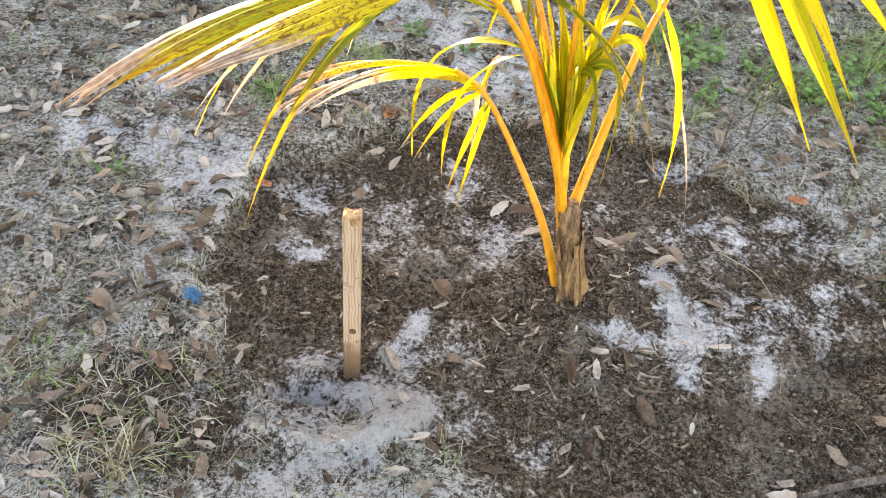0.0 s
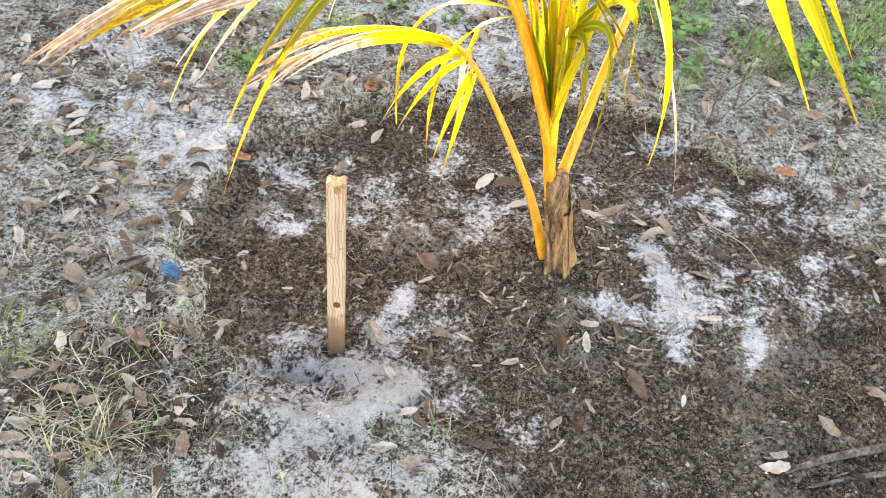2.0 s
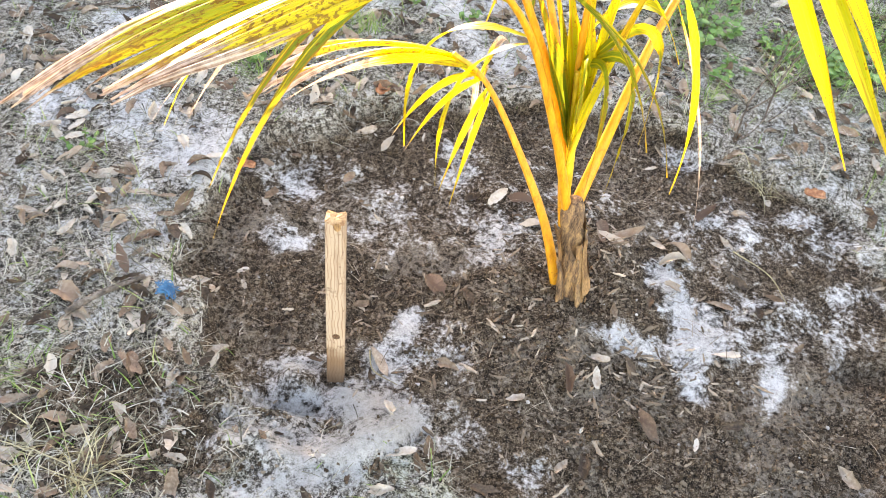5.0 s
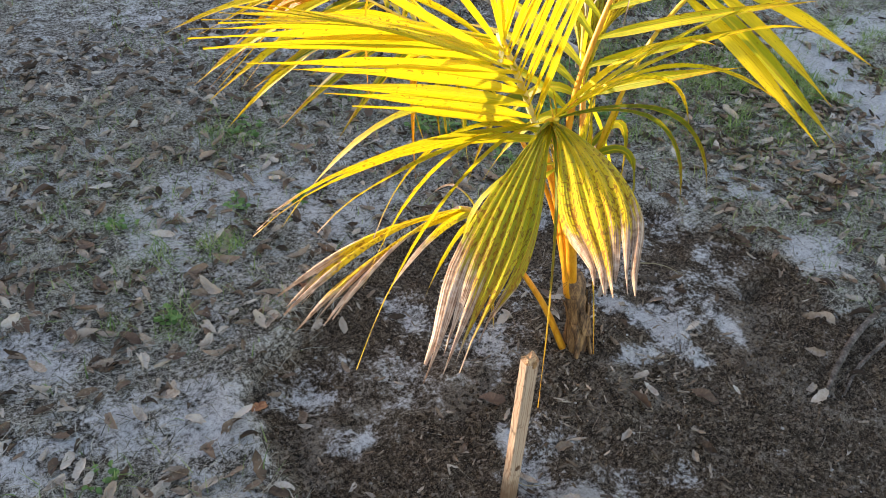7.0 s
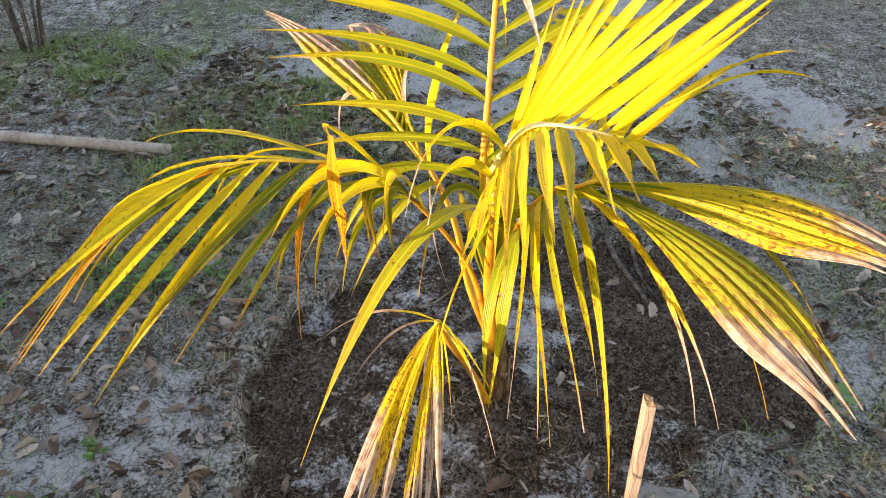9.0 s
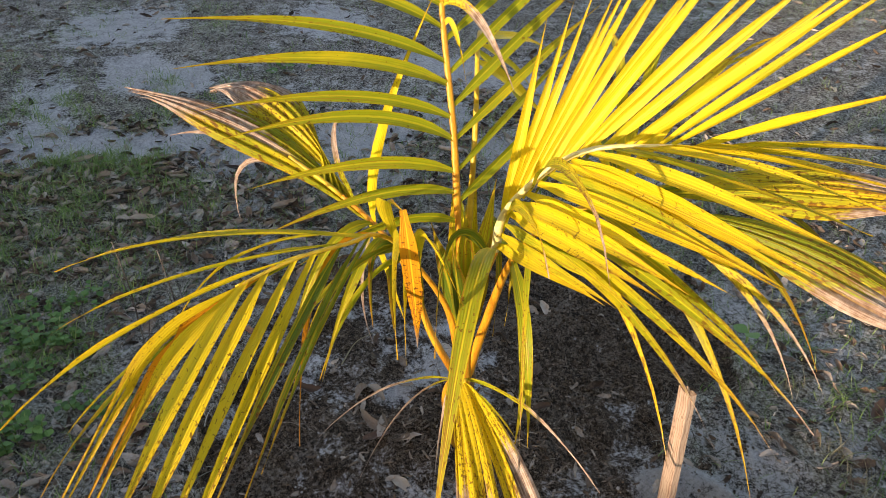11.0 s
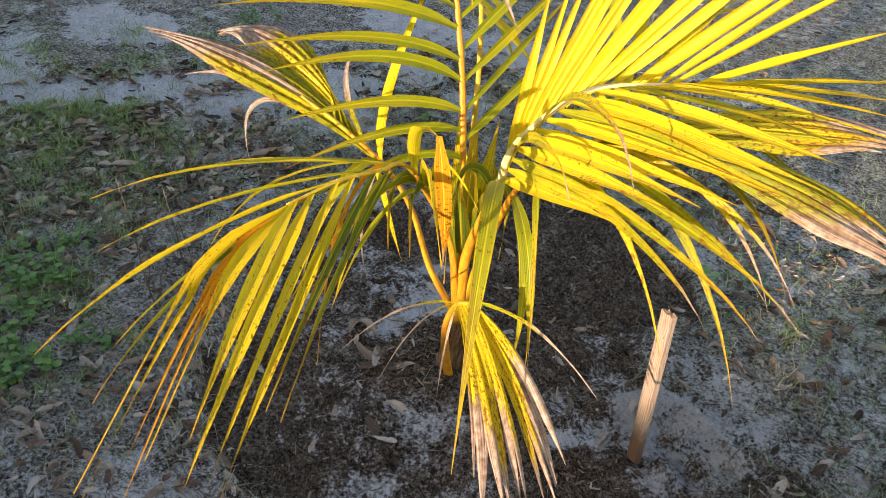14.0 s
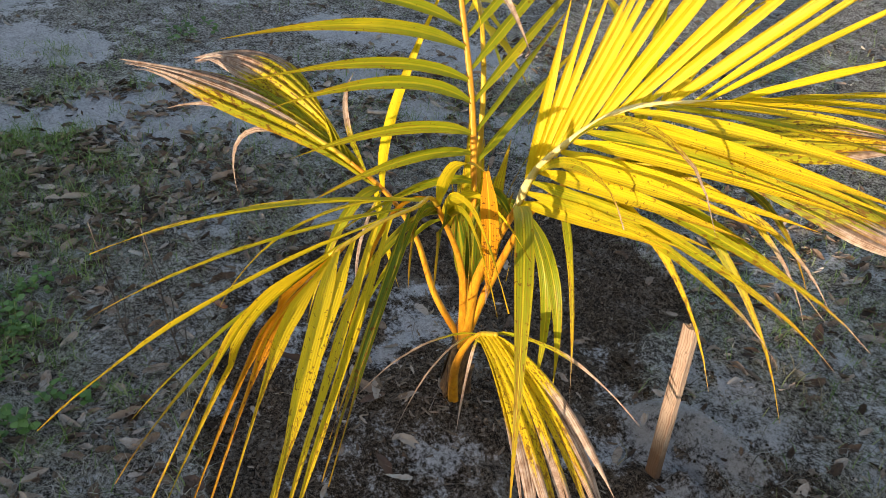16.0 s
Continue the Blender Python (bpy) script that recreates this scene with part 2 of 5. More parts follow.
M_STAKE_CUT = plain_material("split_pine", [(0.3, (0.24, 0.12, 0.06)), (0.7, (0.48, 0.32, 0.18))], 60, 0.8, 0.2, 0.6)
M_KNOT = plain_material("wood_knot", [(0.3, (0.05, 0.025, 0.012)), (0.7, (0.20, 0.10, 0.045))], 60, 0.6, 0.3, 0.3)
M_DRYLEAF = plain_material("dead_leaf", [(0.18, (0.095, 0.056, 0.036)), (0.38, (0.21, 0.138, 0.090)), (0.60, (0.29, 0.218, 0.155)), (0.9, (0.385, 0.325, 0.255))], 30, 0.7, 0.28, 0.4, None, "object", 0.08)
M_LITTER = plain_material("leaf_litter", [(0.18, (0.040, 0.027, 0.018)), (0.42, (0.145, 0.096, 0.062)), (0.64, (0.26, 0.20, 0.148)), (0.88, (0.44, 0.385, 0.32))], 30, 0.8, 0.2, 0.4, None, "island", 0.06)
M_STRAW = plain_material("dry_grass", [(0.18, (0.055, 0.050, 0.032)), (0.45, (0.21, 0.195, 0.14)), (0.8, (0.43, 0.40, 0.33))], 30, 0.8, 0.2, 0.1, None, "island", 0.15)
M_STRAW_GOLD = plain_material("golden_straw", [(0.18, (0.13, 0.105, 0.055)), (0.5, (0.26, 0.22, 0.125)), (0.85, (0.42, 0.38, 0.24))], 30, 0.8, 0.2, 0.1, None, "island", 0.2)
M_GRASS = plain_material("green_grass", [(0.18, (0.09, 0.17, 0.035)), (0.5, (0.17, 0.28, 0.06)), (0.85, (0.32, 0.37, 0.14))], 30, 0.6, 0.3, 0.1, None, "island", 0.3)
M_WEED = plain_material("weed_leaf", [(0.18, (0.06, 0.135, 0.03)), (0.5, (0.10, 0.21, 0.045)), (0.85, (0.16, 0.28, 0.07))], 40, 0.55, 0.35, 0.2, None, "island", 0.3)
M_CHIP = plain_material("wood_chip", [(0.18, (0.09, 0.065, 0.045)), (0.6, (0.20, 0.15, 0.105)), (0.92, (0.37, 0.305, 0.235))], 40, 0.85, 0.15, 0.4, None, "island")
M_CLOD = plain_material("soil_clod", [(0.18, (0.032, 0.022, 0.014)), (0.5, (0.088, 0.063, 0.042)), (0.92, (0.19, 0.147, 0.108))], 60, 0.95, 0.1, 0.6, None, "island")
M_PEBBLE = plain_material("sand_lump", [(0.2, (0.16, 0.14, 0.12)), (0.8, (0.36, 0.34, 0.31))], 60, 0.95, 0.1, 0.6, None, "island")
M_TWIG = plain_material("grey_twig", [(0.25, (0.04, 0.032, 0.026)), (0.5, (0.10, 0.08, 0.065)), (0.75, (0.20, 0.17, 0.145))], 25, 0.9, 0.1, 0.6)
M_POLE = plain_material("weathered_pole", [(0.25, (0.22, 0.18, 0.14)), (0.5, (0.34, 0.29, 0.235)), (0.75, (0.46, 0.41, 0.35))], 9, 0.85, 0.15, 0.5)
M_BLUE = plain_material("blue_twine", [(0.3, (0.012, 0.08, 0.18)), (0.7, (0.03, 0.18, 0.34))], 80, 0.5, 0.4, 0.1)
# for the unseen slabs added to block the sun
M_SUN_BLOCKER = plain_material("sun_blocker_green", [(0.2, (0.03, 0.05, 0.015)), (0.5, (0.05, 0.085, 0.025)), (0.8, (0.09, 0.13, 0.04))], 6, 0.8, 0.2, 0.8)


# ---------------------------------------------------------------- mesh helpers
def mesh_from(name, verts, faces, material, smooth=True):
    me = bpy.data.meshes.new(name)
    me.from_pydata([tuple(v) for v in verts], [], faces)
    me.materials.append(material)
    if smooth:
        me.polygons.foreach_set("use_smooth", [True] * len(me.polygons))
    return me


def thing(name, label, category, at=(0, 0, 0), group="", kind=""):
    ob = new(name)
    ob.location = at
    return tagged(ob, label, category, group, kind)


def part(name, me, parent, label=""):
    ob = new(name, me)
    ob.parent = parent
    return tagged(ob, label)


def spline(pts, n):
    """n+1 points along a smooth curve through pts, evenly by arc length."""
    p = [Vector(q) for q in pts]
    p = [p[0] * 2 - p[1]] + p + [p[-1] * 2 - p[-2]]
    fine = []
    for i in range(1, len(p) - 2):
        a, b, c, d = p[i - 1:i + 3]
        for k in range(16):
            t = k / 16
            fine.append(0.5 * ((2 * b) + (c - a) * t + (2 * a - 5 * b + 4 * c - d) * t * t + (3 * b - a - 3 * c + d) * t ** 3))
    fine.append(p[-2])
    run = [0.0]
    for a, b in zip(fine, fine[1:]):
        run.append(run[-1] + (b - a).length)
    out, j = [], 0
    for i in range(n + 1):
        want = run[-1] * i / n
        while j < len(run) - 2 and run[j + 1] < want:
            j += 1
        f = (want - run[j]) / max(1e-9, run[j + 1] - run[j])
        out.append(fine[j].lerp(fine[j + 1], min(1, max(0, f))))
    return out


def tube_data(pts, radii, sides=8, flat=1.0, closed=True):
    verts, faces = [], []
    side = Vector((0, 0, 1))
    for i, p in enumerate(pts):
        t = (pts[min(i + 1, len(pts) - 1)] - pts[max(i - 1, 0)]).normalized()
        u = side.cross(t)
        if u.length < 0.05:
            u = Vector((1, 0, 0)).cross(t)
        u.normalize()
        v = t.cross(u)
        for k in range(sides):
            a = 2 * math.pi * k / sides
            verts.append(p + u * (math.cos(a) * radii[i]) + v * (math.sin(a) * radii[i] * flat))
    for i in range(len(pts) - 1):
        for k in range(sides):
            a, b = i * sides + k, i * sides + (k + 1) % sides
            faces.append((a, b, b + sides, a + sides))
    if closed:
        faces.append(tuple(range(sides))[::-1])
        faces.append(tuple(range((len(pts) - 1) * sides, len(pts) * sides)))
    return verts, faces


class Heap:
    """Gathers many small pieces into one mesh."""

    def __init__(self):
        self.v, self.f = [], []

    def add(self, verts, faces):
        k = len(self.v)
        self.v.extend(verts)
        self.f.extend(tuple(i + k for i in f) for f in faces)

    def mesh(self, name, material, smooth=True):
        return mesh_from(name, self.v, self.f, material, smooth)


# ---------------------------------------------------------------- ground
def smooth(a, b, x):
    t = min(1.0, max(0.0, (x - a) / (b - a)))
    return t * t * (3 - 2 * t)


def blob(x, y, cx, cy, rx, ry, turn=0.0):
    c, s = math.cos(turn), math.sin(turn)
    k = min(0.045, 0.55 * min(rx, ry))
    x, y = x + k * rough(x, y, 9.0, 12.0) + k * 0.6 * rough(x, y, 23.0, 13.0), y + k * rough(x, y, 9.0, 15.0) + k * 0.6 * rough(x, y, 23.0, 17.0)
    u, v = ((x - cx) * c + (y - cy) * s) / rx, ((y - cy) * c - (x - cx) * s) / ry
    return math.sqrt(u * u + v * v)


def rough(x, y, scale, seed=0.0):
    return noise.noise(Vector((x * scale + seed, y * scale - seed, seed * 0.7)))


# pale sand: centre, radii, turn, strength
SAND = [
    (0.205, 0.18, 0.05, 0.08, 0.3, 0.8), (0.285, 0.03, 0.075, 0.085, 0.0, 1.0), (0.265, -0.09, 0.045, 0.08, 0.2, 0.75), (0.23, 0.11, 0.05, 0.06, 0.3, 0.8),
    (0.13, -0.03, 0.07, 0.04, 0.0, 0.8), (0.445, -0.03, 0.030, 0.11, -0.1, 0.75), (0.40, 0.20, 0.05, 0.08, 0.4, 0.35),
    (-0.34, -0.12, 0.035, 0.07, -0.2, 0.85), (-0.36, -0.22, 0.06, 0.06, 0.0, 0.8), (-0.20, 0.22, 0.06, 0.08, 0.2, 0.7),
    (-0.34, 0.42, 0.07, 0.12, 0.2, 0.6), (-0.03, -0.38, 0.07, 0.05, 0.0, 0.32), (-0.68, 0.06, 0.08, 0.04, 0.1, 0.6), (-0.15, 0.36, 0.32, 0.16, 0.1, 0.34), (-0.45, 0.25, 0.20, 0.16, 0.3, 0.34), (0.35, 0.34, 0.20, 0.14, 0.0, 0.34), (0.64, 0.20, 0.12, 0.08, 0.0, 0.36), (-0.25, -0.15, 0.08, 0.10, 0.3, 0.34),
    (0.357, 0.397, 0.18, 0.12, 0.0, 0.42), (0.60, 0.43, 0.18, 0.10, 0.0, 0.45), (-0.21, 0.22, 0.13, 0.15, 0.0, 0.45), (-0.75, 0.27, 0.16, 0.10, 0.2, 0.42), (0.25, 0.63, 0.10, 0.05, 0.0, 0.6), (0.42, 0.10, 0.14, 0.14, 0.0, 0.40), (-0.167, -0.358, 0.08, 0.05, 0.0, 0.40), (0.56, 0.14, 0.10, 0.10, 0.0, 0.40),
]
CRATER = [(-0.50, -0.42, 0.20, 0.13, 0.2, 0.85), (-0.36, -0.40, 0.11, 0.13, 0.0, 0.95), (-0.40, -0.62, 0.30, 0.13, 0.1, 0.75), (-0.16, -0.52, 0.15, 0.07, 0.0, 0.55), (-0.44, -0.53, 0.16, 0.05, 0.2, 0.9), (-0.72, -0.45, 0.13, 0.05, 0.1, 0.45), (-0.66, -0.55, 0.10, 0.08, 0.3, 0.38), (-0.53, -0.285, 0.07, 0.06, 0.0, 0.7), (-0.30, -0.33, 0.09, 0.08, 0.0, 0.8)]
RIDGE = [(-0.411, -0.33), (-0.328, -0.316), (-0.28, -0.34), (-0.307, -0.404), (-0.374, -0.462), (-0.482, -0.489), (-0.587, -0.488)]
MUD = [(-0.632, -0.401, 0.055), (-0.559, -0.534, 0.045), (-0.301, -0.476, 0.030), (-0.604, -0.327, 0.028), (-0.68, -0.55, 0.06), (-0.298, -0.175, 0.028), (-0.278, -0.265, 0.024), (-0.425, -0.385, 0.028), (-0.535, -0.40, 0.028), (-0.66, -0.47, 0.03), (-0.76, -0.43, 0.05), (-0.22, -0.42, 0.03), (-0.26, -0.60, 0.03)]
FAR_SAND = [
    (2.04, 1.07, 0.13, 0.16, 0.0, 1.0), (2.02, 0.85, 0.12, 0.16, 0.0, 1.0), (2.03, 0.62, 0.14, 0.14, 0.1, 0.95), (1.77, 0.44, 0.10, 0.12, 0.0, 0.9), (1.82, 0.26, 0.10, 0.12, 0.0, 0.85), (2.09, 0.43, 0.10, 0.12, 0.2, 0.85), (1.63, 0.12, 0.10, 0.10, 0.0, 0.6),
    (2.12, 1.25, 0.16, 0.14, 0.0, 0.9), (2.47, 1.24, 0.16, 0.10, 0.0, 0.5), (2.93, 0.86, 0.22, 0.14, 0.0, 0.8), (2.77, 0.66, 0.18, 0.14, 0.0, 0.85), (2.68, -0.62, 0.20, 0.12, 0.2, 0.8), (2.49, -0.80, 0.18, 0.14, 0.3, 0.8), (1.99, -0.50, 0.18, 0.10, 0.3, 0.75),
    (3.75, 0.95, 0.30, 0.30, 0.0, 0.7), (3.55, -0.25, 0.30, 0.20, 0.0, 0.7), (2.25, 0.28, 0.18, 0.16, 0.0, 0.6), (1.87, -0.10, 0.18, 0.16, 0.2, 0.9), (1.52, -0.04, 0.14, 0.12, 0.0, 0.8), (1.65, 0.11, 0.10, 0.10, 0.0, 0.7), (2.76, 1.29, 0.18, 0.14, 0.0, 0.5),
    (2.02, -1.13, 0.28, 0.16, 0.4, 0.8), (1.53, -0.64, 0.16, 0.12, 0.2, 0.75), (1.18, -0.97, 0.20, 0.16, 0.2, 0.75), (0.17, -0.88, 0.16, 0.12, 0.0, 0.5), (1.01, 0.45, 0.10, 0.10, 0.0, 0.6), (0.93, 0.05, 0.10, 0.09, 0.0, 0.8), (0.62, -0.39, 0.12, 0.10, 0.0, 0.4),
    (-1.29, 0.62, 0.14, 0.12, 0.2, 0.7), (-0.96, 0.24, 0.12, 0.12, 0.0, 0.75), (-0.71, 1.16, 0.16, 0.16, 0.0, 0.7), (-0.87, 0.91, 0.10, 0.14, 0.0, 0.65), (-1.16, 0.32, 0.12, 0.10, 0.0, 0.65), (-1.32, 0.30, 0.10, 0.08, 0.0, 0.6), (-0.85, 1.05, 0.14, 0.12, 0.0, 0.65),
    (-0.30, 0.89, 0.18, 0.12, 0.3, 0.65), (-0.50, 1.12, 0.18, 0.14, 0.0, 0.7), (-0.14, 1.20, 0.14, 0.10, 0.0, 0.5), (-0.98, 0.62, 0.16, 0.20, 0.5, 0.35), (-0.75, 0.48, 0.10, 0.08, 0.5, 0.4),
    (-0.04, -1.05, 0.18, 0.14, 0.0, 0.55), (-0.32, -0.95, 0.26, 0.14, 0.0, 0.5), (0.55, 0.62, 0.18, 0.06, -0.4, 0.4), (0.80, 0.50, 0.12, 0.08, 0.2, 0.45), (1.00, -0.68, 0.14, 0.10, 0.0, 0.4),
]
GREEN = [
    (0.66, 1.13, 0.16, 0.16, 0.0, 1.0), (0.28, 1.15, 0.14, 0.14, 0.0, 1.0), (0.30, 1.30, 0.12, 0.10, 0.0, 0.8), (1.85, 1.05, 0.16, 0.18, 0.0, 1.0), (1.75, 0.80, 0.14, 0.14, 0.0, 1.0), (1.62, 0.95, 0.16, 0.20, 0.0, 0.8), (2.70, 0.27, 0.20, 0.14, 0.0, 0.8), (2.21, 0.18, 0.14, 0.10, 0.0, 0.8),
    (3.72, 1.14, 0.40, 0.24, 0.0, 0.9), (3.80, 0.47, 0.30, 0.22, 0.0, 0.8), (2.05, 2.40, 0.60, 0.45, 0.0, 1.0), (2.70, 2.06, 0.40, 0.30, 0.0, 0.9), (1.88, 2.71, 0.35, 0.25, 0.0, 1.0), (2.20, 1.95, 0.30, 0.20, 0.0, 0.9),
    (-0.45, 1.50, 0.18, 0.12, 0.0, 0.8), (-0.99, 0.58, 0.12, 0.10, 0.0, 0.8), (-0.71, 0.86, 0.10, 0.08, 0.0, 0.8), (-0.99, 0.90, 0.14, 0.12, 0.0, 0.7), (-0.96, 1.15, 0.20, 0.14, 0.0, 0.6), (0.95, 1.40, 0.25, 0.18, 0.0, 0.7),
    (1.45, 1.05, 0.45, 0.55, 0.2, 0.55), (2.5, 0.9, 0.5, 0.7, 0.0, 0.4), (0.9, 1.3, 0.4, 0.4, 0.0, 0.5),
    (-1.05, -0.50, 0.14, 0.12, 0.0, 0.35), (1.30, 0.75, 0.16, 0.12, 0.3, 0.5), (3.20, 1.60, 0.40, 0.20, 0.0, 0.8), (0.50, 0.98, 0.14, 0.08, 0.0, 0.5), (-0.20, -0.98, 0.10, 0.08, 0.0, 0.5),
]


def field(x, y, blobs, grow=1.0):
    best = 0.0
    for cx, cy, rx, ry, turn, k in blobs:
        rx, ry = rx * grow, ry * grow
        if abs(x - cx) < 2.2 * max(rx, ry) and abs(y - cy) < 2.2 * max(rx, ry):
            best = max(best, k * (1 - smooth(0.3, 1.6, blob(x, y, cx, cy, rx, ry, turn))))
    return best


def crescent(x, y):
    """1 on the crest of the thrown-up sand round the hollow, falling to 0 beside it."""
    best = 0.0
    if abs(x + 0.43) < 0.3 and abs(y + 0.40) < 0.25:
        for k, ((ax, ay), (bx, by)) in enumerate(zip(RIDGE, RIDGE[1:])):
            t = min(1.0, max(0.0, ((x - ax) * (bx - ax) + (y - ay) * (by - ay)) / ((bx - ax) ** 2 + (by - ay) ** 2)))
            d = math.hypot(x - ax - t * (bx - ax), y - ay - t * (by - ay)) + 0.012 * rough(x, y, 22, 51.0)
            broad = (0.030, 0.042, 0.046, 0.040, 0.030, 0.022)[k]
            best = max(best, math.exp(-(d / broad) ** 2) * (1.0 if k < 4 else 0.75))
    return best


def muddy(x, y):
    return max((math.exp(-((x - cx) ** 2 + (1.4 * (y - cy)) ** 2) / r ** 2) for cx, cy, r in MUD if abs(x - cx) < 3 * r and abs(y - cy) < 3 * r), default=0.0)


def hole(x, y):
    """1 in the dug bed round the palm, 0 outside, with an uneven edge."""
    w = 0.09 * rough(x, y, 3.1, 2.0) + 0.04 * rough(x, y, 9.0, 5.0)
    d = blob(x, y, -0.02, 0.03, 0.86, 0.70, -0.08) + w
    d = min(d, blob(x, y, 0.30, -0.40, 0.56, 0.46, 0.0) + w)
    cut = blob(x, y, -0.55, -0.62, 0.50, 0.27, 0.15) + w * 2
    return (1 - smooth(0.90, 1.02, d)) * smooth(0.85, 1.1, cut)


def height(x, y):
    near = abs(x) < 6 and abs(y) < 6
    h = 0.022 + 0.012 * rough(x, y, 2.3, 9.0)
    if not near:
        return h
    inside = hole(x, y)
    west = smooth(0.35, -0.45, x - 0.5 * y)
    h = h * (1 - inside) + inside * (-0.006 - 0.022 * west * smooth(0.2, 0.9, blob(x, y, 0.05, 0.03, 0.7, 0.6)))
    h += 0.018 * smooth(0.28, 0.05, math.hypot(x, y - 0.05))
    # the scooped hollow beside the stake, its ridge and a small heap
    h -= 0.026 * smooth(1.05, 0.3, blob(x, y, -0.51, -0.41, 0.17, 0.085, 0.12) + 0.22 * rough(x, y, 16, 41.0))
    h += 0.016 * max(0, 1 - blob(x, y, -0.55, -0.45, 0.4, 0.25)) * (rough(x, y, 18, 21.0) + 0.8 * rough(x, y, 39, 22.0))
    h += 0.024 * crescent(x, y) + 0.007 * muddy(x, y) * (0.6 + 1.2 * rough(x, y, 33, 61.0))
    h += 0.036 * smooth(1.0, 0.1, blob(x, y, -0.515, -0.305, 0.055, 0.050, 0.0))
    h += 0.014 * smooth(1.0, 0.3, blob(x, y, -0.70, -0.36, 0.12, 0.04, 0.1))
    # a ditch with a steep bank along the far rim
    if -1.1 < x < 0.5 and 0.1 < y < 1.0:
        rim = blob(x, y, -0.02, 0.03, 0.86, 0.70, -0.08) + 0.09 * rough(x, y, 3.1, 2.0)
        h -= 0.012 * smooth(0.74, 0.86, rim) * smooth(0.97, 0.90, rim) * (0.6 + 0.5 * rough(x, y, 4.0, 31.0))
        h += 0.014 * smooth(0.94, 1.0, rim) * smooth(1.16, 1.04, rim)
    # a dug notch at the east rim
    h -= 0.03 * smooth(1.0, 0.2, blob(x, y, 0.66, 0.02, 0.08, 0.06))
    amp = 0.8 + 0.7 * inside
    h += amp * (0.010 * rough(x, y, 11, 1.0) + 0.006 * rough(x, y, 27, 3.0) + 0.0035 * rough(x, y, 61, 4.0))
    return h


def axis_values(lo, hi, step):
    vals = list(np.arange(lo, hi + step / 2, step))
    s = step
    while vals[-1] < 600:
        s *= 1.09
        vals.append(vals[-1] + s)
    s = step
    while vals[0] > -600:
        s *= 1.09
        vals.insert(0, vals[0] - s)
    return vals


def build_ground():
    xs, ys = axis_values(-1.35, 1.25, 0.0125), axis_values(-0.95, 1.4, 0.0125)
    verts, soil, sand, green, damp = [], [], [], [], []
    for y in ys:
        for x in xs:
            verts.append((x, y, height(x, y)))
            close = abs(x) < 5 and abs(y) < 5
            s = hole(x, y) if close else 0.0
            soil.append(max(s, 0.85 * smooth(1.3, 0.3, blob(x, y, -0.80, -0.50, 0.30, 0.20)) if close else 0.0))
            crater = field(x, y, CRATER) if close else 0
            if crater:
                crater = min(1.0, max(0.78 * crater, 1.05 * crescent(x, y))) * (1 - 0.85 * muddy(x, y))
            damp.append(min(1.0, crater * 1.3))
            sand.append(max(crater, field(x, y, SAND) if close else 0, (1.5 if x > 1.2 else 1.0) * field(x, y, FAR_SAND, 1.3) * (1 - s) if close else 0.0,
                            (1 - s) * (0.22 + 0.34 * rough(x, y, 1.7, 6.0) + 0.25 * rough(x, y, 5.0, 16.0))))
            green.append(max(field(x, y, GREEN) if close else 0, 0.35 + 0.5 * rough(x, y, 0.9, 8.0)) * (1 - s))
    w = len(xs)
    faces = [(j * w + i, j * w + i + 1, (j + 1) * w + i + 1, (j + 1) * w + i) for j in range(len(ys) - 1) for i in range(w - 1)]
    me = mesh_from("ground", verts, faces, M_GROUND)
    for key, vals in (("soil", soil), ("sand", sand), ("green", green), ("damp", damp)):
        me.attributes.new(key, "FLOAT", "POINT").data.foreach_set("value", vals)
    return tagged(new("ground", me), "sandy ground with litter and a dark dug bed", "ground", kind="structure")


build_ground()


# ---------------------------------------------------------------- the shade casters out of view
def build_sun_blocker(name, lat0, lat1, low, high):
    """An unseen hedge-like slab, added across the sun's way to shade the ground; lat: along the slab, seen from the
    palm.
    """
    lat = Vector((SUN_AZ.y, -SUN_AZ.x, 0))
    heap = Heap()
    n, m = 26, 10
    dist = 14.0
    for side in (0.0, 1.2):
        vs = []
        for j in range(m + 1):
            for i in range(n + 1):
                a = lat0 + (lat1 - lat0) * i / n
                z = low + (high - low) * j / m
                p = SUN_AZ * (dist + side + 0.12 * rough(a, z, 1.3, side)) + lat * a
                top = 0.16 * rough(a, 0, 2.2, 3.0) if j == m else 0.0
                vs.append(Vector((p.x, p.y, z + top)))
        heap.add(vs, [(j * (n + 1) + i, j * (n + 1) + i + 1, (j + 1) * (n + 1) + i + 1, (j + 1) * (n + 1) + i) for j in range(m) for i in range(n)])
    k = (n + 1) * (m + 1)
    heap.f += [(m * (n + 1) + i, m * (n + 1) + i + 1, k + m * (n + 1) + i + 1, k + m * (n + 1) + i) for i in range(n)]
    for col in (0, n):
        heap.f += [(j * (n + 1) + col, (j + 1) * (n + 1) + col, k + (j + 1) * (n + 1) + col, k + j * (n + 1) + col) for j in range(m)]
    return tagged(new(name, heap.mesh(name, M_SUN_BLOCKER)), "unseen green slab added to shade the ground", "hedge")


# added blockers; the low middle ones let sun onto palm and stake
SHADE = 14.0 * math.tan(SUN_EL)
build_sun_blocker("hedge", -16, -1.25, 0.0, SHADE + 3.5)
build_sun_blocker("hedge", -1.25, -0.78, 0.0, SHADE + 0.28)
build_sun_blocker("hedge", -0.78, -0.30, 0.0, SHADE + 0.175)
build_sun_blocker("hedge", -0.30, 0.95, 0.0, SHADE + 0.28)
build_sun_blocker("hedge", 0.95, 16, 0.0, SHADE + 3.5)


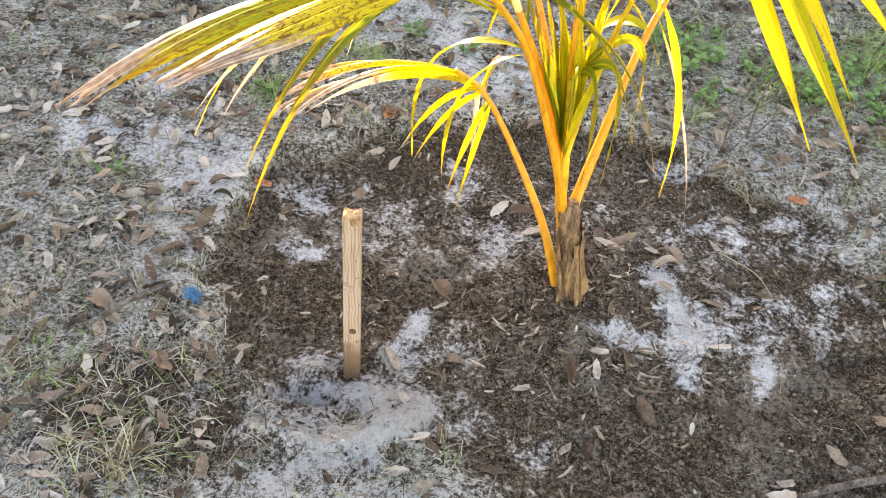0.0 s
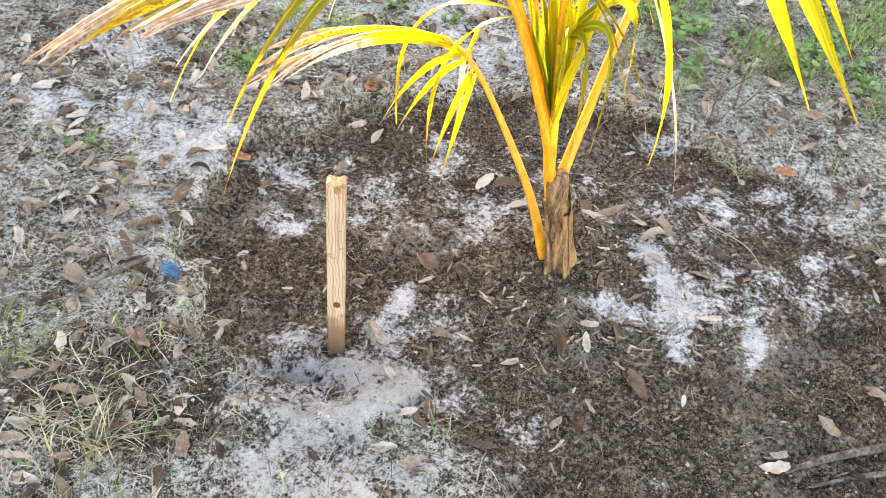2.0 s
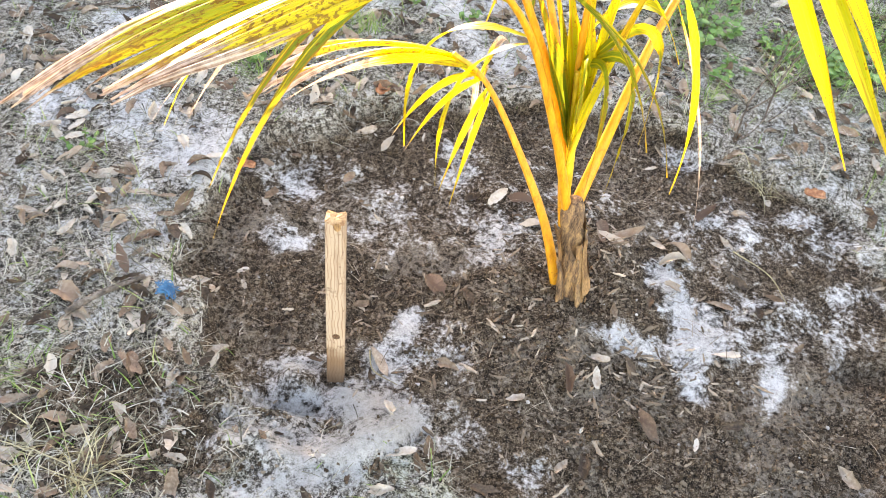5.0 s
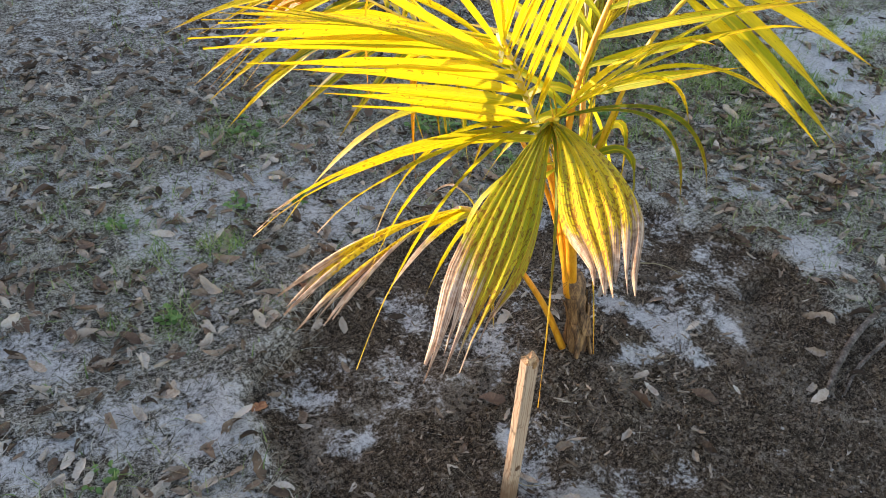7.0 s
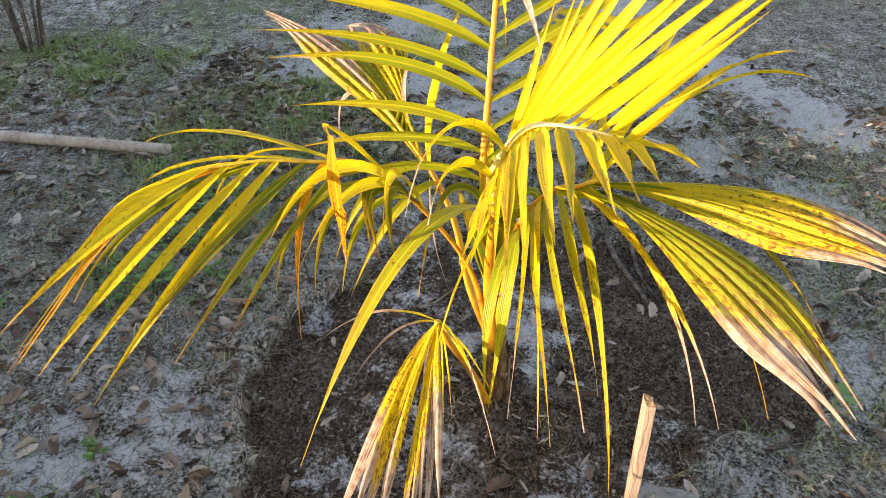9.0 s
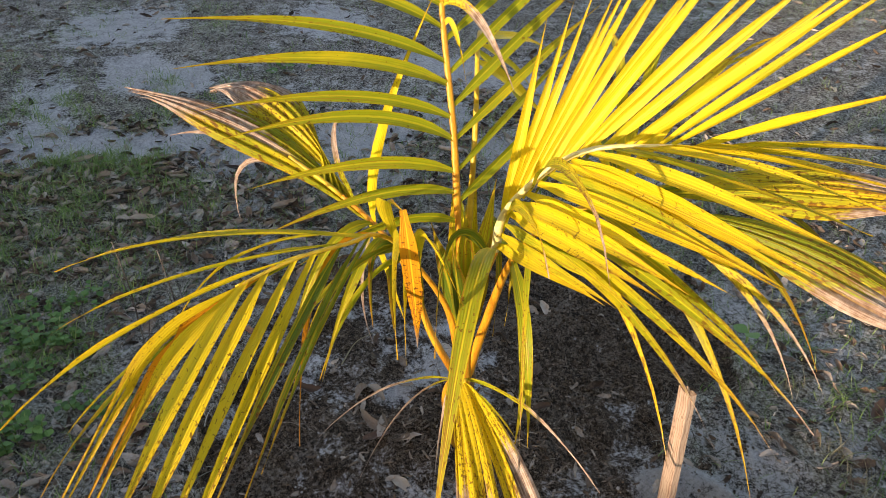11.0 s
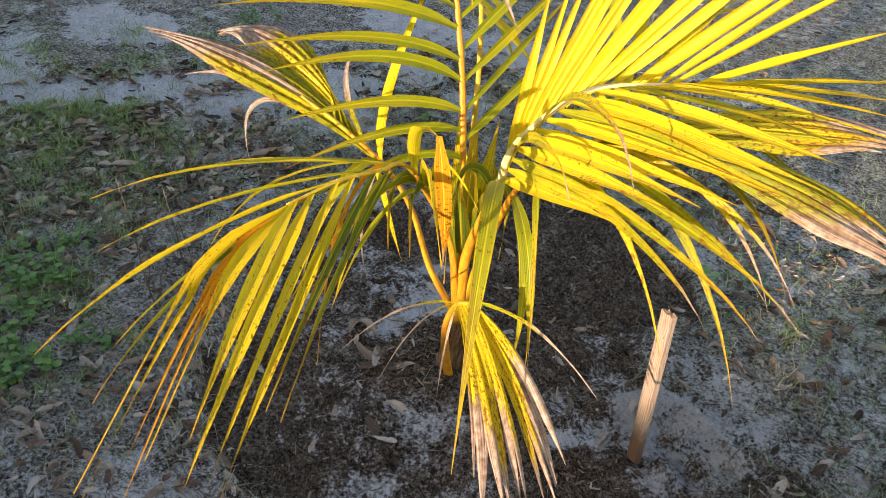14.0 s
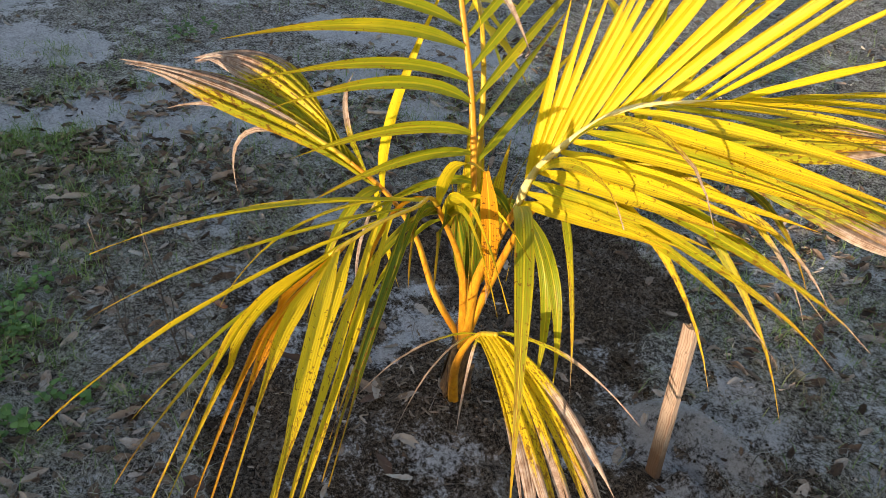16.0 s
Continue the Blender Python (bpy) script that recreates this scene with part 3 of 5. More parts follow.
# ---------------------------------------------------------------- palm
PALM = Vector((0.0, 0.055, 0.0))
palm = thing("palm_tree", "young coconut palm with yellowing fronds and burnt tips", "palm tree", PALM)


def leaflet_mesh(base, tip, hint, width, lift=0.04, via=None, ctrl=None, pull=1.0, fold=0.48, burn=1.2, green=0.3, twist=0.0, curl=0.0, fused=False, material=None, segs=13):
    """One long, keeled palm leaflet from base to tip; hint: the way across the blade."""
    p0, p2 = Vector(base), Vector(tip)
    mid = (p0 + p2) * 0.5
    p1 = Vector(via) * 2 - mid if via is not None else mid + Vector((0, 0, lift * 2))
    if ctrl is not None:
        p1 = Vector(ctrl)
    hint = Vector(hint).normalized()
    verts, uvs, burns, greens = [], [], [], []
    for i in range(segs + 1):
        t = i / segs
        # a pull above 1 bends the leaflet sharply at its control point
        a, b, c = (1 - t) ** 2, 2 * pull * t * (1 - t), t * t
        p = (p0 * a + p1 * b + p2 * c) / (a + b + c)
        tan = ((p1 - p0) * (1 - t) + (p2 - p1) * t).normalized()
        if curl and t > 0.8:
            p = p + Vector((0, 0, -curl * ((t - 0.8) / 0.2) ** 2))
        w = hint - tan * hint.dot(tan)
        if w.length < 0.15:
            w = tan.cross(Vector((0, 0, 1)))
        w.normalize()
        nrm = tan.cross(w).normalized()
        if nrm.z < 0:
            nrm = -nrm
        if twist:
            q = Matrix.Rotation(twist * (0.3 + 0.7 * t), 3, tan)
            w, nrm = q @ w, q @ nrm
        prof = (0.35 + 0.65 * smooth(0, 0.22, t)) * (1 - smooth(0.45, 1.04, t)) + 0.02
        if fused:
            prof = (0.16 + 0.84 * smooth(0, 0.75, t) ** 0.8) * (1 - smooth(0.70, 1.03, t)) + 0.02
        half = width * 0.5 * prof
        ripple = 0.05 * width * math.sin(t * 17 + base[0] * 90)
        for k in (-1.0, -0.5, 0.0, 0.5, 1.0):
            verts.append(p + w * (half * k * math.cos(fold)) + nrm * (half * abs(k) * math.sin(fold) + ripple * k))
            uvs.append((t, 0.5 + 0.5 * k))
            burns.append(burn)
            greens.append(green)
    faces = [(i * 5 + k, i * 5 + k + 1, i * 5 + 6 + k, i * 5 + 5 + k) for i in range(segs) for k in range(4)]
    verts = [v - PALM for v in verts]
    me = mesh_from("leaflet", verts, faces, material or M_LEAF)
    layer = me.uv_layers.new(name="UVMap")
    for loop in me.loops:
        layer.data[loop.index].uv = uvs[loop.vertex_index]
    me.attributes.new("burn", "FLOAT", "POINT").data.foreach_set("value", burns)
    me.attributes.new("green", "FLOAT", "POINT").data.foreach_set("value", greens)
    return me


def keyed(keys, s):
    """Interpolate (s, x, y, z) keys."""
    if s <= keys[0][0]:
        return Vector(keys[0][1:])
    for a, b in zip(keys, keys[1:]):
        if s <= b[0]:
            return Vector(a[1:]).lerp(Vector(b[1:]), (s - a[0]) / (b[0] - a[0]))
    return Vector(keys[-1][1:])


class Frond:
    def __init__(self, pts, r0, r1, label, material, petiole=0.5, crest=(0, 0, 0), rib=None):
        self.line = spline(pts, 60)
        radii = [r0 + (r1 - r0) * (i / 60) ** 0.8 for i in range(61)]
        v, f = tube_data([p - PALM for p in self.line[:int(60 * petiole) + 1]], radii[:int(60 * petiole) + 1], 9, 0.7)
        self.ob = part("frond", mesh_from("frond", v, f, material), palm, label)
        if petiole < 1:
            k = int(60 * petiole)
            v, f = tube_data([p - PALM + Vector(crest) * smooth(0, 4, i) for i, p in enumerate(self.line[k:])], radii[k:], 7, 0.8)
            part("rachis", mesh_from("rachis", v, f, rib or M_RACHIS), self.ob)

    def at(self, s):
        return self.line[max(0, min(60, round(s * 60)))]

    def tangent(self, s):
        i = max(1, min(59, round(s * 60)))
        return (self.line[i + 1] - self.line[i - 1]).normalized()

    def leaf(self, s, tip, **kw):
        hint = kw.pop("hint", None) or self.tangent(s)
        return part("leaflet", leaflet_mesh(self.at(s), tip, hint, **kw), self.ob)

    def row(self, keys, count, width, jitter=0.02, **kw):
        """A row of leaflets whose tips follow the keys (s, x, y, z)."""
        lo, hi = keys[0][0], keys[-1][0]
        burn, green = kw.pop("burn", 1.2), kw.pop("green", 0.3)
        lift, rise = kw.pop("lift", 0.04), kw.pop("rise", None)
        for i in range(count):
            s = lo + (hi - lo) * i / max(1, count - 1)
            tip = keyed(keys, s) + Vector([rng.uniform(-jitter, jitter) for _ in range(3)])
            if rise is not None:
                foot = self.at(min(s, 1.0))
                kw["ctrl"] = foot.lerp(tip, 0.36) + Vector((0, 0, rise * rng.uniform(0.8, 1.2)))
            self.leaf(min(s, 1.0), tip, width=width * rng.uniform(0.85, 1.12), lift=lift * rng.uniform(0.7, 1.3), burn=burn + rng.uniform(-0.12, 0.12),
                      green=green + rng.uniform(-0.32, 0.32), twist=rng.uniform(-0.45, 0.45), **kw)

    def fan(self, s, tips, count, fuse=0.75, spread=0.12, lift=0.05, burn=0.8, green=0.2, belly=1.0, pleat=0.35, jitter=0.012, ragged=0.07, dead=()):
        """Leaflets grown together in a pleated sheet; tips: keys (0..1, x, y, z); fuse: where the sheet splits."""
        segs = 14
        lines = []
        for i in range(-1, count + 1):
            a = i / max(1, count - 1)
            tip = keyed(tips, min(1, max(0, a))) + (Vector(tips[-1][1:]) - Vector(tips[0][1:])) * (min(0, a) + max(0, a - 1)) * 0.6
            tip += Vector([rng.uniform(-jitter, jitter) for _ in range(3)])
            base = self.at(max(0, min(1, s + spread * (a - 0.5))))
            tip += (tip - base) * rng.uniform(-ragged, ragged * 0.4)
            p1 = (base + tip) * 0.5 + Vector((0, 0, lift * 2))
            lines.append([base * (1 - t) ** 2 + p1 * (2 * t * (1 - t)) + tip * t * t for t in [k / segs for k in range(segs + 1)]])
        self.pleats(lines, fuse, burn, green, belly, pleat, dead)

    def sheet(self, s, tip, via, across, width, count, fuse=0.8, burn=0.8, green=0.3, pleat=0.35, ragged=0.05, spread=0.06, peak=0.55, blunt=0.10, dead=()):
        """A pointed oval sheet of leaflets grown together, from the stalk over via to its tip."""
        segs = 14
        across, lines = Vector(across).normalized(), []
        for i in range(-1, count + 1):
            v = 2 * i / max(1, count - 1) - 1
            base = self.at(max(0, min(1, s + spread * v)))
            end = Vector(tip) + across * (v * width * blunt * 0.5)
            end += (end - base) * rng.uniform(-ragged, ragged * 0.6)
            p1 = Vector(via) * 2 - (base + Vector(tip)) * 0.5
            line = []
            for k in range(segs + 1):
                t = k / segs
                prof = (0.22 * smooth(0, 0.06, t) + 0.78 * smooth(0, peak, t)) * (1 - (1 - blunt * 0.5) * smooth(peak, 1.0, t) ** 1.3)
                line.append(base * (1 - t) ** 2 + p1 * (2 * t * (1 - t)) + end * t * t + across * (v * width * 0.5 * prof) + Vector((0, 0, -0.16 * width * v * v * prof)))
            lines.append(line)
        self.pleats(lines, fuse, burn, green, 1.0, pleat, dead)

    def pleats(self, lines, fuse, burn, green, belly, pleat, dead):
        """One keeled leaflet along each line, meeting its neighbours up to where the sheet splits."""
        count, segs = len(lines) - 2, len(lines[0]) - 1
        for i in range(1, count + 1):
            verts, uvs = [], []
            split = fuse + rng.uniform(-0.10, 0.10)
            low, hi = burn + rng.uniform(-0.10, 0.16) - (0.20 if i - 1 in dead else 0), green + rng.uniform(-0.12, 0.12)
            for k in range(segs + 1):
                t = k / segs
                c = lines[i][k]
                tan = (lines[i][min(segs, k + 1)] - lines[i][max(0, k - 1)]).normalized()
                le, ri = (lines[i - 1][k] - c) * 0.5, (lines[i + 1][k] - c) * 0.5
                side = ri - le
                side -= tan * side.dot(tan)
                side = side.normalized() if side.length > 1e-6 else tan.orthogonal().normalized()
                nrm = tan.cross(side)
                if nrm.z < 0:
                    nrm = -nrm
                gap = max(0.006, (ri - le).length)
                keep = 1 - smooth(split, 1.03, t)
                for q, off in ((-1.0, le), (-0.5, le * 0.5), (0.0, Vector()), (0.5, ri * 0.5), (1.0, ri)):
                    o = off * max(0.03, keep) * belly if off.length > 0.003 else side * q * 0.003 * max(0.1, keep)
                    verts.append(c + o + nrm * (gap * pleat * (0.5 - abs(q)) * (0.3 + 0.7 * keep)) - PALM)
                    uvs.append((t, 0.5 + 0.5 * q))
            faces = [(k * 5 + q, k * 5 + q + 1, k * 5 + 6 + q, k * 5 + 5 + q) for k in range(segs) for q in range(4)]
            me = mesh_from("leaflet", verts, faces, M_LEAF)
            layer = me.uv_layers.new(name="UVMap")
            for loop in me.loops:
                layer.data[loop.index].uv = uvs[loop.vertex_index]
            me.attributes.new("burn", "FLOAT", "POINT").data.foreach_set("value", [low] * len(verts))
            me.attributes.new("green", "FLOAT", "POINT").data.foreach_set("value", [hi] * len(verts))
            part("leaflet", me, self.ob)


def build_palm():
    # stem: a short fibrous boot with old stubs
    pts = spline([(0.0, 0.06, -0.04), (-0.012, 0.062, 0.06), (-0.035, 0.065, 0.16), (-0.055, 0.072, 0.27)], 14)
    radii = [0.030 - 0.007 * (i / 14) + 0.004 * math.sin(i * 2.1) for i in range(15)]
    v, f = tube_data([p - PALM for p in pts], radii, 14)
    v = [q + Vector((rough(q.x, q.z, 40, 1), rough(q.y, q.z, 40, 2), 0)) * 0.006 for q in v]
    part("trunk", mesh_from("trunk", v, f, M_TRUNK), palm, "short brown fibrous trunk")
    for a, z0, z1, r in ((0.2, 0.0, 0.09, 0.014), (2.2, 0.02, 0.18, 0.016), (4.0, 0.0, 0.12, 0.018), (5.2, 0.02, 0.14, 0.012)):
        c, s = math.cos(a), math.sin(a)
        line = spline([(0.034 * c, 0.06 + 0.034 * s, z0 - 0.02), (0.028 * c - 0.015, 0.062 + 0.028 * s, (z0 + z1) / 2), (0.033 * c - 0.03, 0.065 + 0.033 * s, z1)], 8)
        v, f = tube_data([p - PALM for p in line], [r * (1 - 0.35 * i / 8) for i in range(9)], 8, 0.45)
        part("leaf_stub", mesh_from("leaf_stub", v, f, M_TRUNK if a > 1 else M_HUSK), palm)

    for k in range(9):
        a = k * 0.75 + rng.uniform(-0.2, 0.2)
        c, s = math.cos(a), math.sin(a)
        z0, z1 = rng.uniform(-0.01, 0.08), rng.uniform(0.12, 0.26)
        lean, out = -0.2 * z1, rng.uniform(0.034, 0.044)
        vs = []
        for i in range(7):
            t = i / 6
            r = 0.032 - 0.006 * t + (out - 0.032) * t ** 4
            w = (0.013 * (1 - 0.7 * t) + 0.002) * (1 + 0.3 * rng.uniform(-1, 1))
            p = Vector((r * c + lean * t - 0.06 * z0, 0.062 + r * s, z0 + (z1 - z0) * t))
            side = Vector((-s, c, 0)) * w
            vs += [p - side - PALM, p + Vector((c, s, 0)) * 0.003 - PALM, p + side - PALM]
        part("sheath_fibre", mesh_from("sheath_fibre", vs, [(i * 3 + q, i * 3 + q + 1, i * 3 + q + 4, i * 3 + q + 3) for i in range(6) for q in range(2)], M_HUSK if k % 3 else M_TRUNK), palm)
    hairs = Heap()
    for _ in range(140):
        a, z = rng.uniform(0, 6.3), rng.uniform(0.0, 0.26)
        c, s = math.cos(a), math.sin(a)
        p = Vector((0.029 * c - 0.2 * z, 0.062 + 0.029 * s, z)) - PALM
        q = p + Vector((c * rng.uniform(0.002, 0.02), s * rng.uniform(0.002, 0.02), rng.uniform(-0.04, 0.04)))
        w = Vector((-s, c, 0)) * 0.0008
        hairs.add([p - w, p + w, q + w * 0.4, q - w * 0.4], [(0, 1, 2, 3)])
    part("husk_hair", hairs.mesh("husk_hair", M_HUSK), palm)["kind"] = "stuff"

    # A: the upright frond at the back
    A = Frond([(-0.06, 0.075, 0.20), (-0.10, 0.10, 0.5), (-0.112, 0.117, 0.715), (-0.074, 0.118, 0.897), (0.0, 0.12, 1.095), (0.06, 0.115, 1.27), (0.1, 0.11, 1.45)],
              0.012, 0.004, "tall upright frond with an orange midrib", M_PETIOLE, 1.0)
    A.row([(0.40, -0.20, 0.46, 0.70), (0.45, -0.165, 0.525, 0.796), (0.53, -0.145, 0.564, 0.961), (0.62, -0.115, 0.62, 1.10), (0.78, 0.0, 0.64, 1.34), (0.99, 0.18, 0.34, 1.8)],
          15, 0.027, green=0.62, rise=0.085, jitter=0.012)
    A.row([(0.44, 0.02, -0.19, 0.92), (0.55, 0.08, -0.25, 1.10), (0.78, 0.15, -0.28, 1.42), (0.99, 0.22, -0.10, 1.8)], 12, 0.025, green=0.62, lift=0.008)
    A.leaf(0.74, (-0.117, 0.0, 0.954), width=0.020, ctrl=(-0.03, 0.07, 1.18), burn=0.35, green=0.2)
    A.leaf(0.70, (-0.066, 0.09, 0.98), width=0.012, ctrl=(0.0, 0.10, 1.14), burn=1.2, green=0.1)

    # B: the bright frond that faces the sun
    B = Frond([(-0.06, 0.075, 0.20), (-0.12, 0.09, 0.46), (-0.233, 0.075, 0.72), (-0.295, 0.065, 0.84), (-0.396, 0.0, 0.974), (-0.464, -0.105, 1.005), (-0.50, -0.155, 1.01)],
              0.017, 0.0042, "broad bright yellow frond", M_PETIOLE, 0.5, (0.0, 0.009, 0.005), M_RACHIS_GLINT)
    up = Vector((0.5, 0.55, 0.6))
    B.row([(0.53, -0.19, -0.02, 1.14), (0.63, -0.30, -0.12, 1.27), (0.72, -0.36, -0.19, 1.34), (0.83, -0.545, -0.28, 1.34), (0.93, -0.71, -0.30, 1.335)], 16, 0.0230, green=-0.05, burn=1.5, lift=0.0, fold=0.66, hint=up, jitter=0.014)
    B.row([(0.95, -0.78, -0.25, 1.30), (0.98, -0.862, -0.20, 1.249)], 2, 0.021, green=0.05, burn=1.5, lift=0.0, fold=0.8, hint=up)
    B.row([(0.52, -0.66, 0.075, 0.87), (0.60, -0.76, 0.07, 0.94), (0.72, -0.92, 0.0, 1.045), (0.82, -0.96, -0.03, 1.09), (0.92, -0.94, -0.12, 1.15), (1.0, -0.906, -0.194, 1.181)],
          16, 0.030, jitter=0.010, green=0.05, burn=1.25, lift=0.010, fold=0.58)
    B.leaf(0.70, (-0.80, 0.148, 1.045), width=0.020, ctrl=(-0.56, 0.12, 1.13), burn=0.78, curl=0.05)
    B.leaf(0.60, (-0.62, 0.145, 0.93), width=0.022, ctrl=(-0.45, 0.13, 0.98), burn=0.9, curl=0.03)

    # C: the frond that arches over and droops
    C = Frond([(-0.06, 0.08, 0.22), (-0.13, 0.14, 0.5), (-0.25, 0.27, 0.75), (-0.34, 0.34, 0.845), (-0.392, 0.391, 0.868), (-0.44, 0.48, 0.885), (-0.49, 0.58, 0.882)],
              0.011, 0.003, "drooping frond with long hanging leaflets", M_PETIOLE, 0.62)
    for s, tip, ctrl, w, gr, bn in ((0.76, (-0.115, 0.885, 0.725), (-0.275, 0.66, 0.885), 0.027, 0.15, 1.0), (0.80, (-0.157, 0.912, 0.62), (-0.30, 0.70, 0.82), 0.023, 0.2, 1.0), (0.88, (-0.25, 1.03, 0.48), (-0.40, 0.79, 0.80), 0.027, -0.3, 1.1),
                                    (0.86, (-0.371, 0.887, 0.556), (-0.43, 0.74, 0.77), 0.018, 0.5, 1.2), (0.90, (-0.44, 0.93, 0.50), (-0.47, 0.78, 0.76), 0.017, 0.6, 1.3), (0.75, (-0.225, 0.70, 0.62), (-0.29, 0.60, 0.88), 0.018, 0.1, 0.95)):
        C.leaf(s, tip, width=w, ctrl=ctrl, green=gr, burn=bn, material=M_LEAF_GREEN if gr > 0.5 else None)
    # the end of it, grown together up to a sharp bend, two of its leaflets rusty
    for s, tip, knee, w, gr, rust in ((0.90, (-0.60, 0.97, 0.46), (-0.475, 0.715, 0.812), 0.026, -0.4, 0), (0.92, (-0.657, 0.96, 0.49), (-0.50, 0.71, 0.822), 0.026, -0.5, 0), (0.94, (-0.69, 0.915, 0.52), (-0.525, 0.70, 0.826), 0.025, -0.1, 1),
                                      (0.97, (-0.722, 0.885, 0.56), (-0.548, 0.695, 0.835), 0.025, 0.0, 1), (0.99, (-0.775, 0.845, 0.68), (-0.575, 0.685, 0.846), 0.026, -0.4, 0)):
        C.leaf(s, tip, width=w, ctrl=knee, pull=4.5, green=gr, burn=1.02, material=M_LEAF_RUST if rust else None)
    # the nearer side: single straight leaflets
    for s, tip, w, gr in ((0.99, (-0.817, 0.783, 0.745), 0.025, -0.5), (0.95, (-0.760, 0.801, 0.590), 0.026, -0.6), (0.90, (-0.735, 0.765, 0.56), 0.021, -0.3), (0.86, (-0.701, 0.750, 0.482), 0.026, -0.45),
                          (0.81, (-0.665, 0.663, 0.615), 0.024, 0.7), (0.77, (-0.60, 0.63, 0.52), 0.025, 0.8), (0.73, (-0.47, 0.58, 0.48), 0.022, 0.9)):
        C.leaf(s, tip, width=w, ctrl=C.at(s).lerp(Vector(tip), 0.52) + Vector((0, 0, 0.045)), green=gr, burn=1.05, material=M_LEAF_GREEN if gr > 0.45 else None)
    C.leaf(0.69, (-0.283, 0.495, 0.345), width=0.025, ctrl=(-0.36, 0.47, 0.92), green=-0.1, burn=0.98, material=M_LEAF_RUST)
    C.leaf(0.60, (-0.502, 0.330, 0.975), width=0.026, via=(-0.43, 0.345, 0.95), green=0.1, hint=Vector((-0.43, -0.9, 0)))
    part("leaflet", leaflet_mesh((-0.500, 0.331, 0.978), (-0.507, 0.312, 0.725), (-0.43, -0.9, 0), 0.028, via=(-0.515, 0.32, 0.85), fold=0.25, burn=0.85, green=-0.3, material=M_LEAF_RUST), C.ob)
    C.leaf(0.57, (-0.18, 0.49, 0.40), width=0.024, via=(-0.27, 0.40, 0.70), green=0.3, material=M_LEAF_GREEN)
    C.leaf(0.53, (-0.16, 0.43, 0.40), width=0.022, via=(-0.24, 0.35, 0.66), green=0.5)
    C.leaf(0.60, (-0.22, 0.57, 0.42), width=0.022, via=(-0.33, 0.44, 0.72), green=0.2, material=M_LEAF_GREEN)
    C.leaf(0.55, (-0.69, 0.39, 0.86), width=0.026, via=(-0.47, 0.34, 0.90), green=0.1)
    C.leaf(0.52, (-0.62, 0.36, 0.79), width=0.024, via=(-0.42, 0.31, 0.84), green=0.2)
    C.leaf(0.49, (-0.52, 0.24, 0.80), width=0.024, via=(-0.36, 0.26, 0.84), green=0.1)
    # leaves folded at the heart
    for tip, ctrl, w in (((-0.30, 0.30, 0.60), (-0.40, 0.34, 0.92), 0.030), ((-0.36, 0.25, 0.62), (-0.40, 0.30, 0.92), 0.028), ((-0.25, 0.33, 0.58), (-0.32, 0.36, 0.90), 0.026)):
        C.leaf(0.51, tip, width=w, ctrl=ctrl, green=0.6, material=M_LEAF_GREEN)

    # D: the low fan, half dead
    D = Frond([(-0.036, 0.076, -0.01), (-0.10, 0.12, 0.15), (-0.20, 0.165, 0.32), (-0.28, 0.178, 0.44), (-0.345, 0.172, 0.49)],
              0.015, 0.006, "low orange stalk with a half dead fan", M_PETIOLE, 0.9)
    D.fan(0.92, [(0, -0.70, 0.30, 0.32), (0.5, -0.76, 0.25, 0.30), (1, -0.783, 0.205, 0.285)], 6, fuse=0.72, burn=0.70, lift=0.06, spread=0.12, green=-0.25, ragged=0.13, dead=(0, 1, 4))
    D.fan(0.95, [(0, -0.77, 0.17, 0.29), (0.5, -0.74, 0.130, 0.305), (1, -0.70, 0.095, 0.325)], 5, fuse=0.76, burn=0.72, lift=0.06, spread=0.08, green=-0.2, ragged=0.13, dead=(2, 3, 4))
    for s, tip, w, sag, burn, gr in ((0.90, (-0.629, 0.012, 0.425), 0.020, 0.06, 0.5, 0.3), (0.88, (-0.257, 0.452, 0.335), 0.017, 0.05, 0.3, 0.3), (0.86, (-0.30, 0.38, 0.24), 0.015, 0.06, 0.2, 0.3), (0.84, (-0.323, 0.033, 0.255), 0.017, 0.03, 0.95, 0.35),
                                     (0.88, (-0.451, 0.136, 0.278), 0.017, 0.05, 0.9, 0.3), (0.86, (-0.417, 0.121, 0.262), 0.015, 0.04, 0.9, 0.1), (0.82, (-0.301, 0.051, 0.194), 0.015, 0.03, 0.95, 0.1), (0.90, (-0.295, 0.221, 0.13), 0.014, 0.06, 0.2, 0.3)):
        D.leaf(s, tip, width=w, lift=sag, burn=burn, green=gr)

    # E: the far fan with a brown end
    E = Frond([(-0.05, 0.08, 0.22), (-0.022, 0.145, 0.36), (0.005, 0.19, 0.52), (0.036, 0.25, 0.63), (0.085, 0.34, 0.72), (0.14, 0.42, 0.78)],
              0.014, 0.005, "orange stalk with a browned folded fan", M_PETIOLE, 0.8)
    E.sheet(0.74, (0.29, 0.735, 0.91), (0.19, 0.485, 0.83), (0.70, -0.55, 0.25), 0.085, 6, fuse=0.88, burn=0.58, green=0.30, spread=0.08, pleat=0.5, dead=(2, 3))
    E.sheet(0.78, (0.43, 0.56, 0.835), (0.275, 0.415, 0.855), (0.55, -0.75, 0.15), 0.095, 6, fuse=0.90, burn=0.56, green=0.25, spread=0.08, pleat=0.5, dead=(4, 5))
    E.leaf(0.8, (0.27, 0.66, 0.80), width=0.024, via=(0.20, 0.50, 0.80), burn=0.2)
    E.leaf(0.8, (0.232, 0.533, 0.575), width=0.014, ctrl=(0.29, 0.57, 0.84), burn=0.1)
    E.leaf(0.70, (0.139, 0.16, 0.262), width=0.022, via=(0.125, 0.22, 0.47), burn=1.0, green=0.0)
